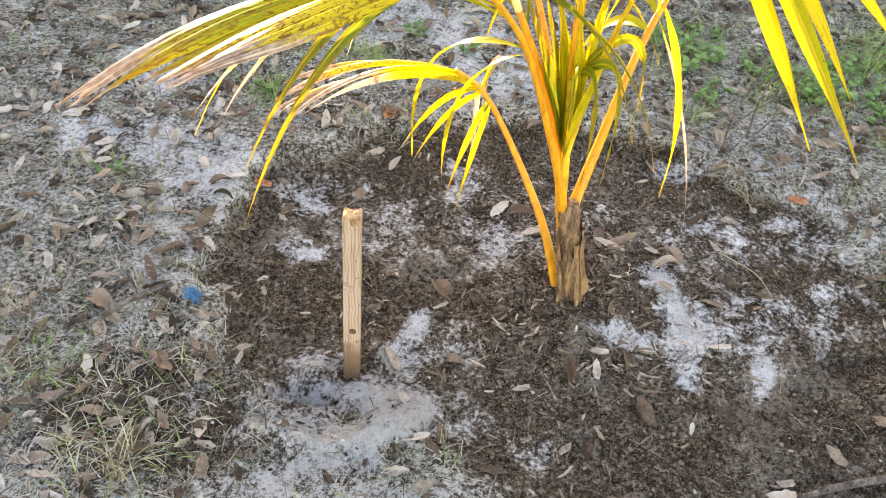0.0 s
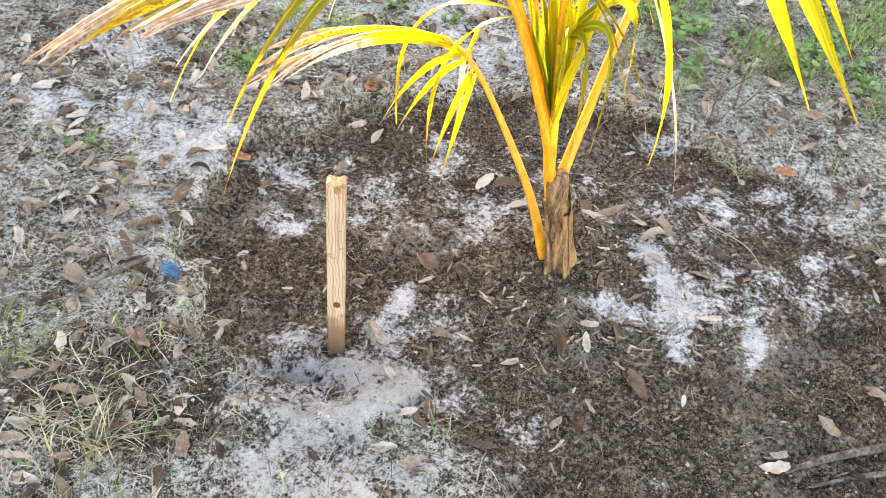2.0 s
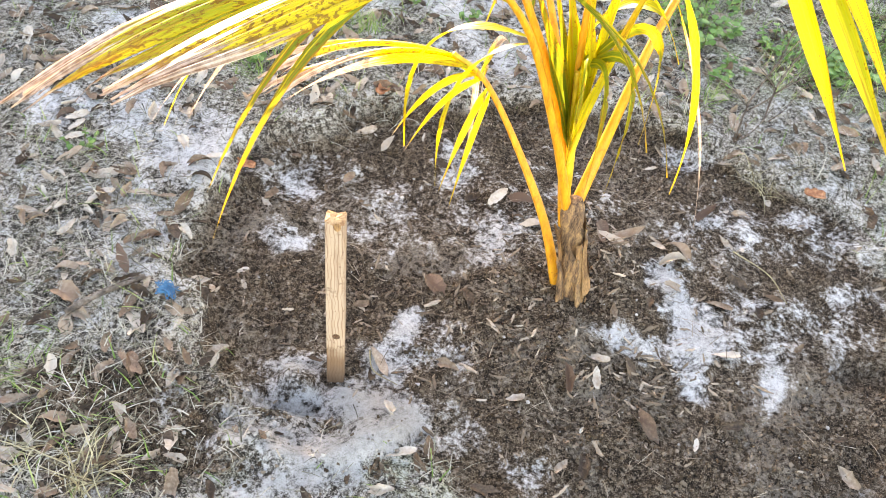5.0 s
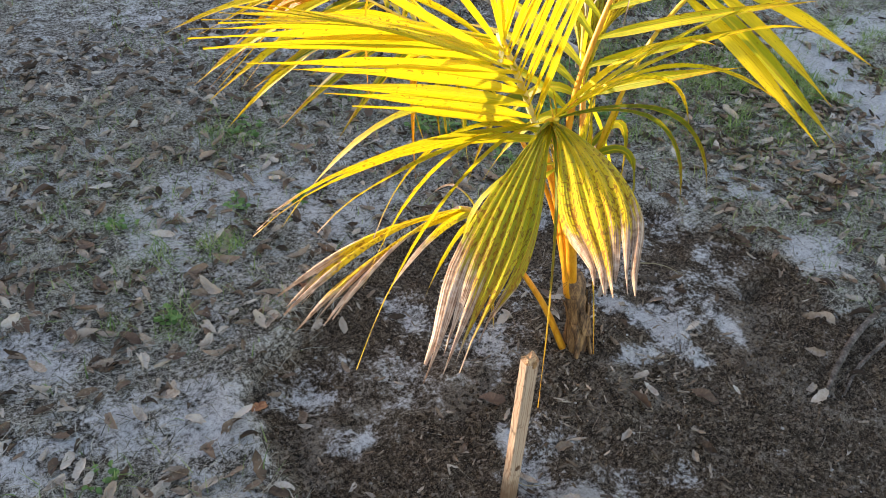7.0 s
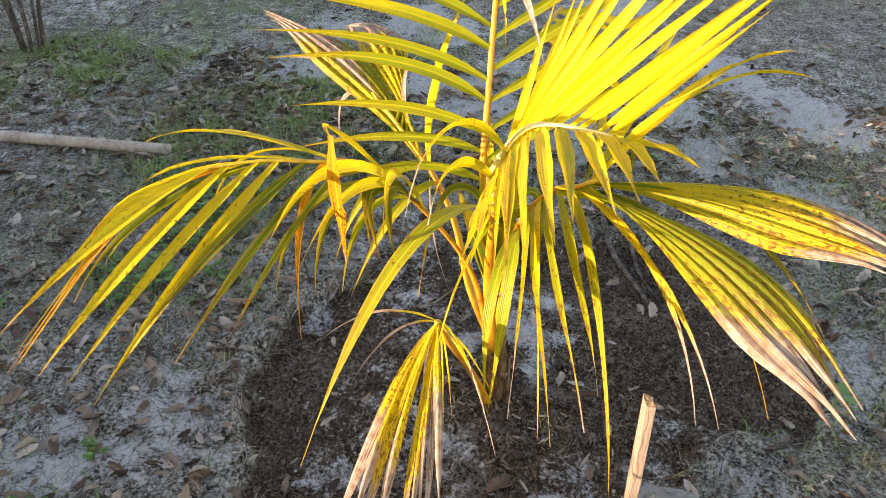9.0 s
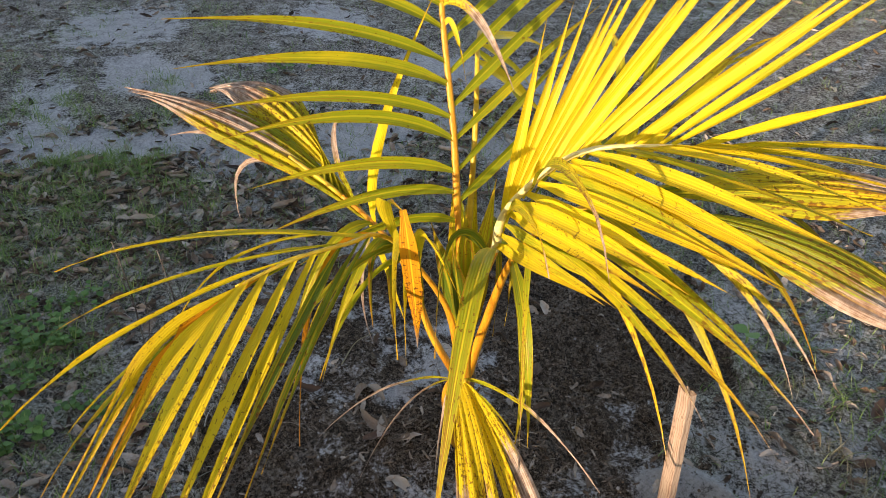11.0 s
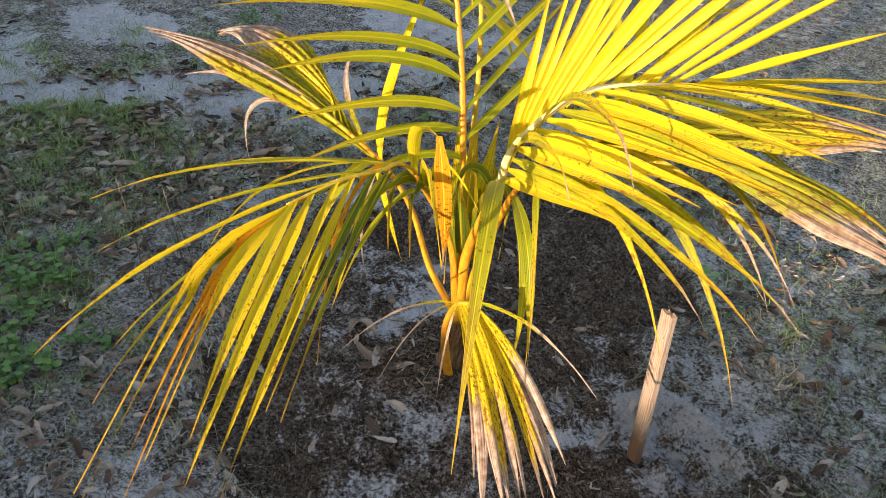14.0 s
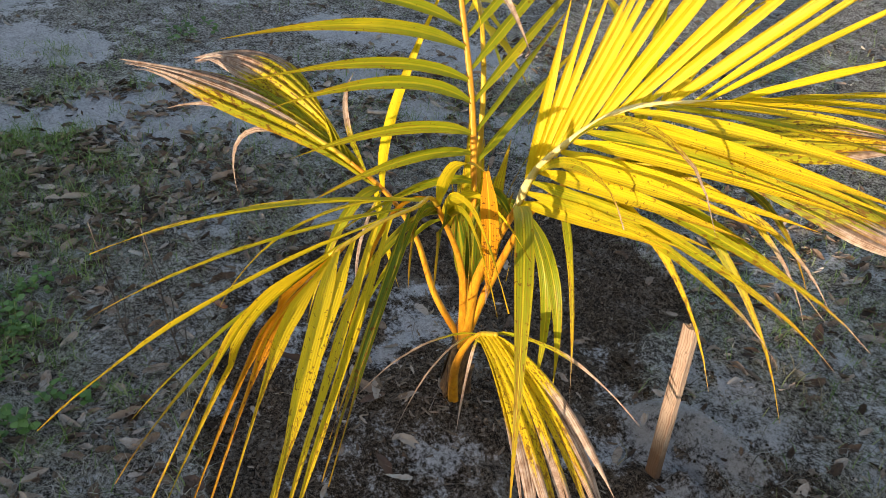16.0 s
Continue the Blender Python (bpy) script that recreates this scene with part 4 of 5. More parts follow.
    E.leaf(0.66, (0.229, 0.22, 0.126), width=0.009, via=(0.165, 0.27, 0.37), burn=0.1)
    E.leaf(0.66, (-0.06, 0.48, 0.40), width=0.026, via=(-0.02, 0.38, 0.62), green=0.4)
    E.leaf(0.62, (-0.12, 0.42, 0.36), width=0.024, via=(-0.05, 0.33, 0.56), green=0.4)
    E.leaf(0.66, (-0.035, 0.14, 1.17), width=0.024, via=(0.005, 0.25, 0.86), green=0.0, burn=1.4)
    E.leaf(0.74, (0.10, 0.30, 0.90), width=0.014, via=(0.08, 0.33, 0.82), burn=0.3)

    # F: the fan hanging towards the stake
    F = Frond([(-0.055, 0.07, 0.22), (-0.115, 0.05, 0.43), (-0.20, 0.025, 0.66), (-0.285, -0.035, 0.795), (-0.335, -0.085, 0.84), (-0.345, -0.12, 0.865)],
              0.016, 0.006, "yellow fan hanging with burnt ends", M_PETIOLE, 0.85)
    F.sheet(0.93, (-0.585, -0.58, 0.895), (-0.445, -0.345, 0.905), (-0.85, 0.45, -0.30), 0.088, 6, fuse=0.84, burn=0.78, green=0.25, peak=0.62, blunt=0.35, dead=(0, 5))
    F.sheet(0.90, (-0.775, -0.486, 0.76), (-0.56, -0.30, 0.86), (-0.70, 0.65, -0.25), 0.088, 7, fuse=0.78, burn=0.86, green=0.45, ragged=0.12, peak=0.66, blunt=0.5, dead=(4, 5, 6))
    F.leaf(0.93, (-0.668, -0.312, 0.60), width=0.015, via=(-0.53, -0.23, 0.79), green=0.1, burn=0.62)
    F.leaf(0.93, (-0.70, -0.34, 0.63), width=0.014, via=(-0.55, -0.24, 0.79), green=0.1, burn=0.66)
    F.leaf(0.90, (-0.568, -0.453, 0.545), width=0.021, via=(-0.46, -0.29, 0.80), green=1.3, material=M_LEAF_GREEN)
    F.leaf(0.92, (-0.532, -0.514, 0.705), width=0.021, via=(-0.44, -0.32, 0.87), green=1.3, material=M_LEAF_GREEN)
    for s, tip, via in ((0.70, (-0.853, -0.014, 0.76), (-0.54, -0.01, 0.79)), (0.74, (-0.905, -0.077, 0.77), (-0.58, -0.03, 0.805)), (0.80, (-0.911, -0.118, 0.81), (-0.61, -0.06, 0.835)), (0.86, (-0.817, -0.137, 0.79), (-0.57, -0.09, 0.83)),
                        (0.90, (-0.772, -0.187, 0.505), (-0.56, -0.13, 0.775)), (0.76, (-0.70, -0.06, 0.57), (-0.50, -0.03, 0.78)), (0.72, (-0.576, 0.15, 0.51), (-0.43, 0.09, 0.74))):
        F.leaf(s, tip, width=0.022, via=via, green=rng.uniform(0.0, 0.5), burn=rng.uniform(0.82, 0.98), curl=0.02)
    # the few on its far side
    for tip, via, w, gr in (((-0.216, -0.493, 1.03), (-0.27, -0.30, 1.03), 0.020, 0.1), ((-0.317, -0.419, 1.12), (-0.32, -0.27, 1.05), 0.022, 0.0), ((-0.10, -0.34, 1.13), (-0.20, -0.23, 1.04), 0.022, 0.3), ((0.10, -0.27, 1.02), (-0.12, -0.21, 1.01), 0.024, 0.3),
                            ((0.027, -0.099, 0.744), (-0.12, -0.12, 0.90), 0.020, 0.1), ((0.009, -0.202, 0.654), (-0.12, -0.18, 0.85), 0.024, 0.6), ((0.073, -0.087, 0.517), (-0.08, -0.12, 0.79), 0.020, 0.5)):
        F.leaf(0.98, tip, width=w, via=via, green=gr, burn=1.0 if gr < 0.15 else 1.3, material=M_LEAF_GREEN if gr > 0.45 else None)
    F.leaf(0.6, (-0.405, 0.055, 0.335), width=0.026, via=(-0.37, 0.06, 0.58), green=0.5, fold=0.25, hint=Vector((-0.43, -0.9, 0.0)))
    F.leaf(0.58, (-0.335, 0.055, 0.245), width=0.026, via=(-0.31, 0.035, 0.52), green=0.55, fold=0.25, hint=Vector((-0.43, -0.9, 0.0)))

    # broad hanging leaflet and small ones at the heart
    B.leaf(0.5, (-0.715, 0.355, 0.42), width=0.036, via=(-0.47, 0.215, 0.74), green=0.40, fold=0.2, hint=Vector((-0.43, -0.9, 0.0)))
    B.leaf(0.47, (-0.30, 0.22, 0.52), width=0.030, via=(-0.24, 0.17, 0.74), green=0.4, material=M_LEAF_GREEN)

    # G: the young leaves still folded together
    G = Frond([(-0.075, 0.08, 0.30), (-0.088, 0.088, 0.42), (-0.105, 0.098, 0.56)], 0.014, 0.010, "pale sheath of folded young leaves", M_RACHIS, 1.0)
    for tip, w, gr in (((-0.17, 0.12, 0.78), 0.055, 0.55), ((-0.06, 0.11, 0.84), 0.052, 0.2), ((-0.12, 0.04, 0.80), 0.050, 0.3), ((-0.21, 0.08, 0.73), 0.050, 0.6), ((-0.03, 0.05, 0.76), 0.045, 0.1), ((-0.13, 0.18, 0.73), 0.05, 0.6), ((-0.18, 0.15, 0.70), 0.045, 0.7)):
        G.leaf(0.3, tip, width=w, lift=0.0, green=gr, hint=(0.45, 0.85, 0), material=M_LEAF_GREEN if gr > 0.58 else M_LEAF)
    for tip, via in (((0.033, 0.072, 0.441), (0.0, 0.075, 0.68)), ((-0.045, 0.0, 0.34), (-0.06, 0.01, 0.60)), ((-0.01, -0.01, 0.37), (-0.025, 0.0, 0.64)), ((-0.09, -0.01, 0.40), (-0.10, 0.0, 0.62))):
        G.leaf(1.0, tip, width=0.022, via=via, green=0.25, material=M_LEAF_GREEN)

    # H: the frond leaning away to the east
    H = Frond([(-0.085, 0.08, 0.36), (-0.06, 0.075, 0.6), (-0.01, 0.05, 0.84), (0.045, 0.03, 0.955), (0.09, 0.015, 0.998), (0.15, -0.01, 1.015)],
              0.009, 0.005, "frond leaning over with hanging leaflets", M_RACHIS, 0.75)
    for s, tip, w, gr in ((0.86, (0.262, -0.243, 0.728), 0.034, -0.1), (0.90, (0.345, -0.225, 0.705), 0.034, 0.5), (0.93, (0.30, -0.215, 0.80), 0.026, 0.1), (0.97, (0.331, -0.25, 0.90), 0.026, 0.0), (0.98, (0.44, -0.15, 0.86), 0.026, 0.4)):
        H.leaf(s, tip, width=w, lift=0.012, green=gr, burn=1.25)


build_palm()


# ---------------------------------------------------------------- stake
def build_stake():
    at = Vector((-0.446, -0.272, 0.0))
    ob = thing("wooden_stake", "rough pine stake with a split top and a dark knot", "stake", at)
    w, d, top = 0.0170, 0.011, 0.446
    turn = Matrix.Rotation(radians(8), 3, "Z")
    verts, faces, rows = [], [], 22
    ring = [(-1, -0.8), (-0.85, -1), (0, -1), (0.85, -1), (1, -0.8), (1, 0), (1, 0.8), (0.85, 1), (0, 1), (-0.85, 1), (-1, 0.8), (-1, 0)]
    for i in range(rows + 1):
        z = -0.12 + (top + 0.12) * i / rows
        for k, (x, y) in enumerate(ring):
            zz = z
            if i == rows:
                zz = top - 0.004 + 0.006 * rough(x, y, 3.1, 1.0) - (0.003 if k in (2, 8) else 0) + 0.005 * y
            wob = 1 + 0.035 * rough(x, z, 9, k * 1.0)
            verts.append(turn @ Vector((x * w * wob, y * d * wob, 0)) + Vector((0.004 * z, 0.006 * z, zz)))
    m = len(ring)
    for i in range(rows):
        for k in range(m):
            a, b = i * m + k, i * m + (k + 1) % m
            faces.append((a, b, b + m, a + m))
    part("shaft", mesh_from("shaft", verts, faces, M_STAKE, False), ob)
    # the rough sawn end, split along the middle
    rim = [v.copy() for v in verts[rows * m:]]
    inner = []
    for k, (x, y) in enumerate(ring):
        dip = 0.004 if abs(x) < 0.3 else 0.0
        inner.append(turn @ Vector((x * w * 0.55, y * d * 0.55, 0)) + Vector((0.0018, 0.0027, top - 0.001 + 0.005 * rough(x, y, 2.7, 5.0) - dip)))
    core = Vector((0.0018, 0.0027, top - 0.003))
    cut = [(k, (k + 1) % m, m + (k + 1) % m, m + k) for k in range(m)] + [(m + k, m + (k + 1) % m, 2 * m) for k in range(m)]
    part("split_top", mesh_from("split_top", rim + inner + [core], cut, M_STAKE_CUT, False), ob, "pale splintered wood")
    # half a knot broken open at the top
    v = [turn @ Vector((0.004 + 0.0065 * math.cos(a), -d * 1.02, 0.431 + 0.010 * math.sin(a))) for a in np.linspace(0, 2 * math.pi, 12, endpoint=False)]
    v2 = [turn @ Vector((0.004 + 0.0045 * math.cos(a), -d * 1.10, 0.431 + 0.007 * math.sin(a))) for a in np.linspace(0, 2 * math.pi, 12, endpoint=False)]
    f = [(i, (i + 1) % 12, 12 + (i + 1) % 12, 12 + i) for i in range(12)] + [tuple(range(12, 24))]
    part("knot", mesh_from("knot", [p + Vector((0.0017, 0.0026, 0)) for p in v + v2], f, M_HUSK), ob, "reddish split knot")
    v = [turn @ Vector((0.003 + 0.0075 * math.cos(a), -d * 1.03, 0.128 + 0.0085 * math.sin(a))) for a in np.linspace(0, 2 * math.pi, 12, endpoint=False)]
    v2 = [turn @ Vector((0.003 + 0.005 * math.cos(a), -d * 1.10, 0.128 + 0.006 * math.sin(a))) for a in np.linspace(0, 2 * math.pi, 12, endpoint=False)]
    f = [(i, (i + 1) % 12, 12 + (i + 1) % 12, 12 + i) for i in range(12)] + [tuple(range(12, 24))]
    part("knot", mesh_from("knot", v + v2, f, M_KNOT), ob, "dark round knot")


build_stake()


# ---------------------------------------------------------------- small things on the ground
def open_at(x, y):
    """How littered the ground is at a spot: bare in the bed and on clean sand."""
    s = max(field(x, y, FAR_SAND, 1.25), field(x, y, CRATER))
    return (1 - hole(x, y)) * (1 - min(1, 1.05 * s))


def oak_leaf_data(length, width, curl, bend, seed):
    """A dead leaf: uneven outline, rolled edges, twisted and bent along its rib."""
    r = random.Random(seed)
    verts, rows = [], 9
    twist, roll, hook = r.uniform(-0.9, 0.9), r.uniform(0.2, 1.1), r.uniform(-0.5, 0.5)
    left, right = r.uniform(0.7, 1.15), r.uniform(0.7, 1.15)
    for i in range(rows + 1):
        t = i / rows
        w = width * 0.5 * math.sin(math.pi * min(1, 0.04 + 0.96 * t) ** r.uniform(0.8, 0.9)) ** 0.75 + 0.0006
        z = curl * (t - 0.5) ** 2 * 4 * length * 0.25
        lean = bend * math.sin(t * 3.0) + hook * length * 0.25 * (t - 0.4) ** 2
        a = twist * (t - 0.5)
        for k in (-1, -0.5, 0, 0.5, 1):
            off = k * w * (left if k < 0 else right) * (1 + 0.22 * r.uniform(-1, 1) * abs(k))
            up = abs(k) ** 1.5 * w * roll + 0.0015 * r.uniform(-1, 1)
            verts.append(Vector(((t - 0.5) * length, lean + off * math.cos(a) - up * math.sin(a), z + off * math.sin(a) + up * math.cos(a))))
    faces = [(i * 5 + k, i * 5 + k + 1, i * 5 + k + 6, i * 5 + k + 5) for i in range(rows) for k in range(4)]
    return verts, faces


LEAVES = [mesh_from("fallen_leaf", *oak_leaf_data(0.066 + 0.012 * (k % 3), 0.026 + 0.005 * (k % 2), (-0.5, 0.4, 0.9, -0.9, 0.15)[k % 5], 0.004 * (k % 3 - 1), k), M_DRYLEAF) for k in range(12)]


def lay_leaf(x, y, size=1.0, turn=None, tilt=0.25):
    me = LEAVES[rng.randrange(len(LEAVES))]
    ob = new("fallen_leaf", me)
    turn = rng.uniform(0, 360) if turn is None else turn
    ob.matrix_world = Matrix.Translation((x, y, height(x, y) + 0.006)) @ Euler((rng.uniform(-tilt, tilt), rng.uniform(-tilt, tilt), radians(turn))).to_matrix().to_4x4() @ Matrix.Scale(size, 4)
    return tagged(ob, "dry curled brown oak leaf lying on soil", "leaf", "fallen oak leaves")


MARKED = [(-0.303, 0.012), (0.074, 0.251), (-0.961, -0.145), (0.177, -0.225), (-0.708, 0.495), (0.235, 0.268), (0.016, -0.171), (0.05, 0.27), (0.24, 0.99), (-0.115, 0.249), (0.11, 0.27), (-0.16, 0.33),
          (0.22, 0.87), (1.35, 0.85), (0.04, 1.12), (1.55, 0.77), (1.27, 1.04), (1.39, 0.61), (0.10, 1.15), (1.03, 1.03), (1.55, 0.93), (-0.27, -1.02), (0.30, -1.25), (-0.24, 0.80), (-0.08, 0.77), (-0.12, 0.99), (0.02, 1.43),
          (0.13, 1.00), (-0.30, 1.29), (-0.43, 1.09), (0.19, 0.99), (0.22, 0.84), (-0.83, 0.77), (-1.29, 0.76), (-1.01, 0.72), (-1.08, 0.83), (-1.08, 1.04), (0.72, -0.17), (-1.30, 0.25), (-0.99, 0.14), (-1.19, 0.66), (-1.06, 0.59),
          (-1.25, 0.89), (-1.16, 0.32), (-0.73, 0.80), (-0.81, 0.70), (-0.57, 0.59), (-0.70, 0.92), (-0.74, 0.49), (-0.825, -0.385), (-1.06, -0.20)]
for x, y in MARKED:
    lay_leaf(x, y, rng.uniform(0.85, 1.15))
count = 0
while count < 200:
    x, y = rng.gauss(-0.1, 1.1), rng.gauss(0.5, 1.0)
    if field(x, y, CRATER) < 0.2 and (open_at(x, y) > rng.random() or rng.random() < 0.02 and math.hypot(x, y) < 0.8):
        lay_leaf(x, y, rng.uniform(0.45, 0.9), None, 0.35)
        count += 1


while count < 250:
    x, y = rng.uniform(-1.5, -0.35), rng.uniform(0.35, 1.5)
    if open_at(x, y) > rng.random():
        lay_leaf(x, y, rng.uniform(0.6, 1.1), None, 0.45)
        count += 1
while count < 312:
    x, y = rng.uniform(1.0, 2.1), rng.uniform(0.25, 1.5)
    if open_at(x, y) > rng.random():
        lay_leaf(x, y, rng.uniform(0.7, 1.15), None, 0.5)
        count += 1


def scatter(count, spread, accept):
    """Random spots: spread gives x and y ranges; accept(x, y) the chance to keep one."""
    left = count
    while left:
        x, y = rng.uniform(*spread[0]), rng.uniform(*spread[1])
        if rng.random() < accept(x, y):
            left -= 1
            yield x, y


NEAR = ((-2.3, 2.2), (-1.6, 2.6))
FAR = ((-3.0, 6.0), (-5.0, 6.0))


def placed(verts, x, y, z, m):
    o = Vector((x, y, z))
    return [m @ v + o for v in verts]


def stuff(name, heap, material, label, category, smooth_faces=True):
    return tagged(new(name, heap.mesh(name, material, smooth_faces)), label, category, kind="stuff")


# broken leaf litter
heap = Heap()
shapes = [oak_leaf_data(0.055 + 0.01 * k, 0.022 + 0.003 * k, (0.6, -0.6, 0.2)[k], 0.003, 20 + k) for k in (0, 1, 2, 0, 1, 2)]
for x, y in list(scatter(7600, NEAR, lambda x, y: max(open_at(x, y), 0.10))) + list(scatter(1400, ((1.0, 2.3), (0.2, 1.7)), open_at)) + list(scatter(4200, FAR, lambda x, y: 1.0 if not (abs(x) < 1.2 and abs(y) < 1) else 0.0)):
    v, f = rng.choice(shapes)
    m = Euler((rng.uniform(-0.5, 0.5), rng.uniform(-0.5, 0.5), rng.uniform(0, 6.3))).to_matrix() * rng.uniform(0.2, 1.1)
    heap.add(placed(v, x, y, height(x, y) + 0.004, m), f)
stuff("leaf_litter", heap, M_LITTER, "dry grey brown leaf litter on sand", "leaf litter")


def blade(x, y, z, length, width, yaw, rise, bend, segs=3):
    d, s = Vector((math.cos(yaw), math.sin(yaw), 0)), Vector((-math.sin(yaw), math.cos(yaw), 0))
    verts, p, a = [], Vector((x, y, z)), rise
    yawed = d.copy()
    for i in range(segs + 1):
        w = width * (1 - 0.85 * i / segs) * 0.5
        verts += [p - s * w, p + s * w]
        p = p + (yawed * math.cos(a) + Vector((0, 0, math.sin(a)))) * (length / segs)
        a -= bend / segs
        yawed = (yawed + s * 0.12 * math.sin(yaw * 7)).normalized()
    return verts, [(2 * i, 2 * i + 1, 2 * i + 3, 2 * i + 2) for i in range(segs)]


heap = Heap()
for x, y in list(scatter(46000, ((-1.9, 1.7), (-1.2, 2.0)), open_at)) + list(scatter(16000, FAR, lambda x, y: open_at(x, y) if abs(x) < 4 else 1.0)):
    rise = abs(rng.gauss(0.1, 0.3))
    v, f = blade(x, y, height(x, y) + 0.003, rng.uniform(0.015, 0.075), rng.uniform(0.0012, 0.0032), rng.uniform(0, 6.3), rise, rise * 2 + rng.uniform(-0.2, 0.3))
    heap.add(v, f)
stuff("dry_grass", heap, M_STRAW, "matted dry grey grass and needles", "dry grass")


def greenness(x, y):
    return min(1.0, (0.6 * field(x, y, GREEN) ** 1.5 * smooth(-0.2, 0.3, rough(x, y, 8.0, 72.0)) + 0.04 * max(0, rough(x, y, 0.9, 8.0) + 0.35) * 2) * (1 - hole(x, y)) * (1 - min(1.0, 2.5 * field(x, y, CRATER))))


heap = Heap()
for x, y in list(scatter(11000, NEAR, greenness)) + list(scatter(34000, FAR, lambda x, y: 0.12 * open_at(x, y) * smooth(-0.3, 0.3, rough(x, y, 2.5, 73.0)) + greenness(x, y))) + list(scatter(4500, ((0.8, 2.9), (0.3, 1.9)), lambda x, y: field(x, y, GREEN) * smooth(-0.05, 0.35, rough(x, y, 9.0, 71.0)))):
    v, f = blade(x, y, height(x, y), rng.uniform(0.02, 0.075), rng.uniform(0.0018, 0.004), rng.uniform(0, 6.3), rng.uniform(0.4, 1.4), rng.uniform(0.2, 1.4))
    heap.add(v, f)
stuff("green_grass", heap, M_GRASS, "sparse short green grass in sand", "grass")


def lump(seed, flat=0.75):
    r = random.Random(seed)
    g = (1 + 5 ** 0.5) / 2
    v = [Vector(p).normalized() * r.uniform(0.45, 1.35) for p in ((-1, g, 0), (1, g, 0), (-1, -g, 0), (1, -g, 0), (0, -1, g), (0, 1, g), (0, -1, -g), (0, 1, -g), (g, 0, -1), (g, 0, 1), (-g, 0, -1), (-g, 0, 1))]
    v = [Vector((p.x, p.y, p.z * flat)) for p in v]
    f = [(0, 11, 5), (0, 5, 1), (0, 1, 7), (0, 7, 10), (0, 10, 11), (1, 5, 9), (5, 11, 4), (11, 10, 2), (10, 7, 6), (7, 1, 8), (3, 9, 4), (3, 4, 2), (3, 2, 6), (3, 6, 8), (3, 8, 9), (4, 9, 5), (2, 4, 11), (6, 2, 10), (8, 6, 7), (9, 8, 1)]
    return v, f


LUMPS = [lump(k) for k in range(6)]
BED = ((-1.0, 1.0), (-0.95, 0.85))
heap = Heap()
for x, y in scatter(24000, BED, lambda x, y: hole(x, y) if max(field(x, y, SAND), field(x, y, CRATER)) < 0.12 else 0.02):
    v, f = rng.choice(LUMPS)
    r = 0.0010 + 0.0046 * rng.random() ** 3
    heap.add(placed(v, x, y, height(x, y) + r * 0.3, Euler((rng.uniform(0, 6), rng.uniform(0, 6), 0)).to_matrix() * r), f)
for cx, cy, spread in MUD:
    many = round(spread * 2600)
    spread *= 0.62
    for _ in range(many):
        x, y = rng.gauss(cx, spread), rng.gauss(cy, spread * 0.6)
        v, f = rng.choice(LUMPS)
        r = 0.0012 + 0.0045 * rng.random() ** 2.5
        heap.add(placed(v, x, y, height(x, y) + r * 0.3, Euler((rng.uniform(0, 6), rng.uniform(0, 6), 0)).to_matrix() * r), f)
stuff("soil_clods", heap, M_CLOD, "crumbs of dark damp soil", "soil", False)
heap = Heap()
for x, y in scatter(3000, ((-1.3, 1.0), (-0.9, 1.2)), lambda x, y: max(field(x, y, CRATER), field(x, y, SAND), 0.12, 0.5 * field(x, y, FAR_SAND))):
    v, f = rng.choice(LUMPS)
    r = 0.0010 + 0.0045 * rng.random() ** 4
    heap.add(placed(v, x, y, height(x, y) + r * 0.3, Matrix.Rotation(rng.uniform(0, 6), 3, "Z") * r), f)
stuff("sand_crumbs", heap, M_PEBBLE, "grey crumbs of caked sand", "sand", False)


def chip_data(seed):
    r = random.Random(seed)
    n, v = 4, []
    for i in range(n + 1):
        t = i / n - 0.5
        w, h = 0.6 * (1 - (2 * t) ** 4 * 0.6) * r.uniform(0.45, 1.2), 0.22 * r.uniform(0.5, 1)
        b = r.uniform(-0.5, 0.9) * t * t + r.uniform(-0.15, 0.15)
        t *= 0.72 + 0.09 * (seed % 5)
        v += [Vector((t * 5, -w + b, -h)), Vector((t * 5, w + b, -h)), Vector((t * 5, w * 0.7 + b, h)), Vector((t * 5, -w * 0.8 + b, h))]
    f = [(i * 4 + k, i * 4 + (k + 1) % 4, i * 4 + 4 + (k + 1) % 4, i * 4 + 4 + k) for i in range(n) for k in range(4)] + [(3, 2, 1, 0), (n * 4, n * 4 + 1, n * 4 + 2, n * 4 + 3)]
    return v, f


CHIPS = [chip_data(k) for k in range(5)]
heap = Heap()
for x, y in scatter(1300, BED, lambda x, y: hole(x, y) * (0.05 + 0.95 * max(math.exp(-((x - 0.12) ** 2 + (y + 0.13) ** 2) / 0.02), 0.7 * math.exp(-((x - 0.0) ** 2 + (y - 0.18) ** 2) / 0.03), 0.5 * math.exp(-((x + 0.12) ** 2 + (y + 0.05) ** 2) / 0.05)))):
    v, f = rng.choice(CHIPS)
    k = 0.0010 + 0.0058 * rng.random() ** 2 * (1 if rng.random() < 0.75 else 1.4)
    m = Euler((rng.uniform(-0.4, 0.4), rng.uniform(-0.35, 0.35), rng.uniform(0, 6.3))).to_matrix() * k
    heap.add(placed(v, x, y, height(x, y) + k * 0.5, m), f)
stuff("wood_chips", heap, M_CHIP, "pale scattered wood chips and bark mulch", "mulch", False)

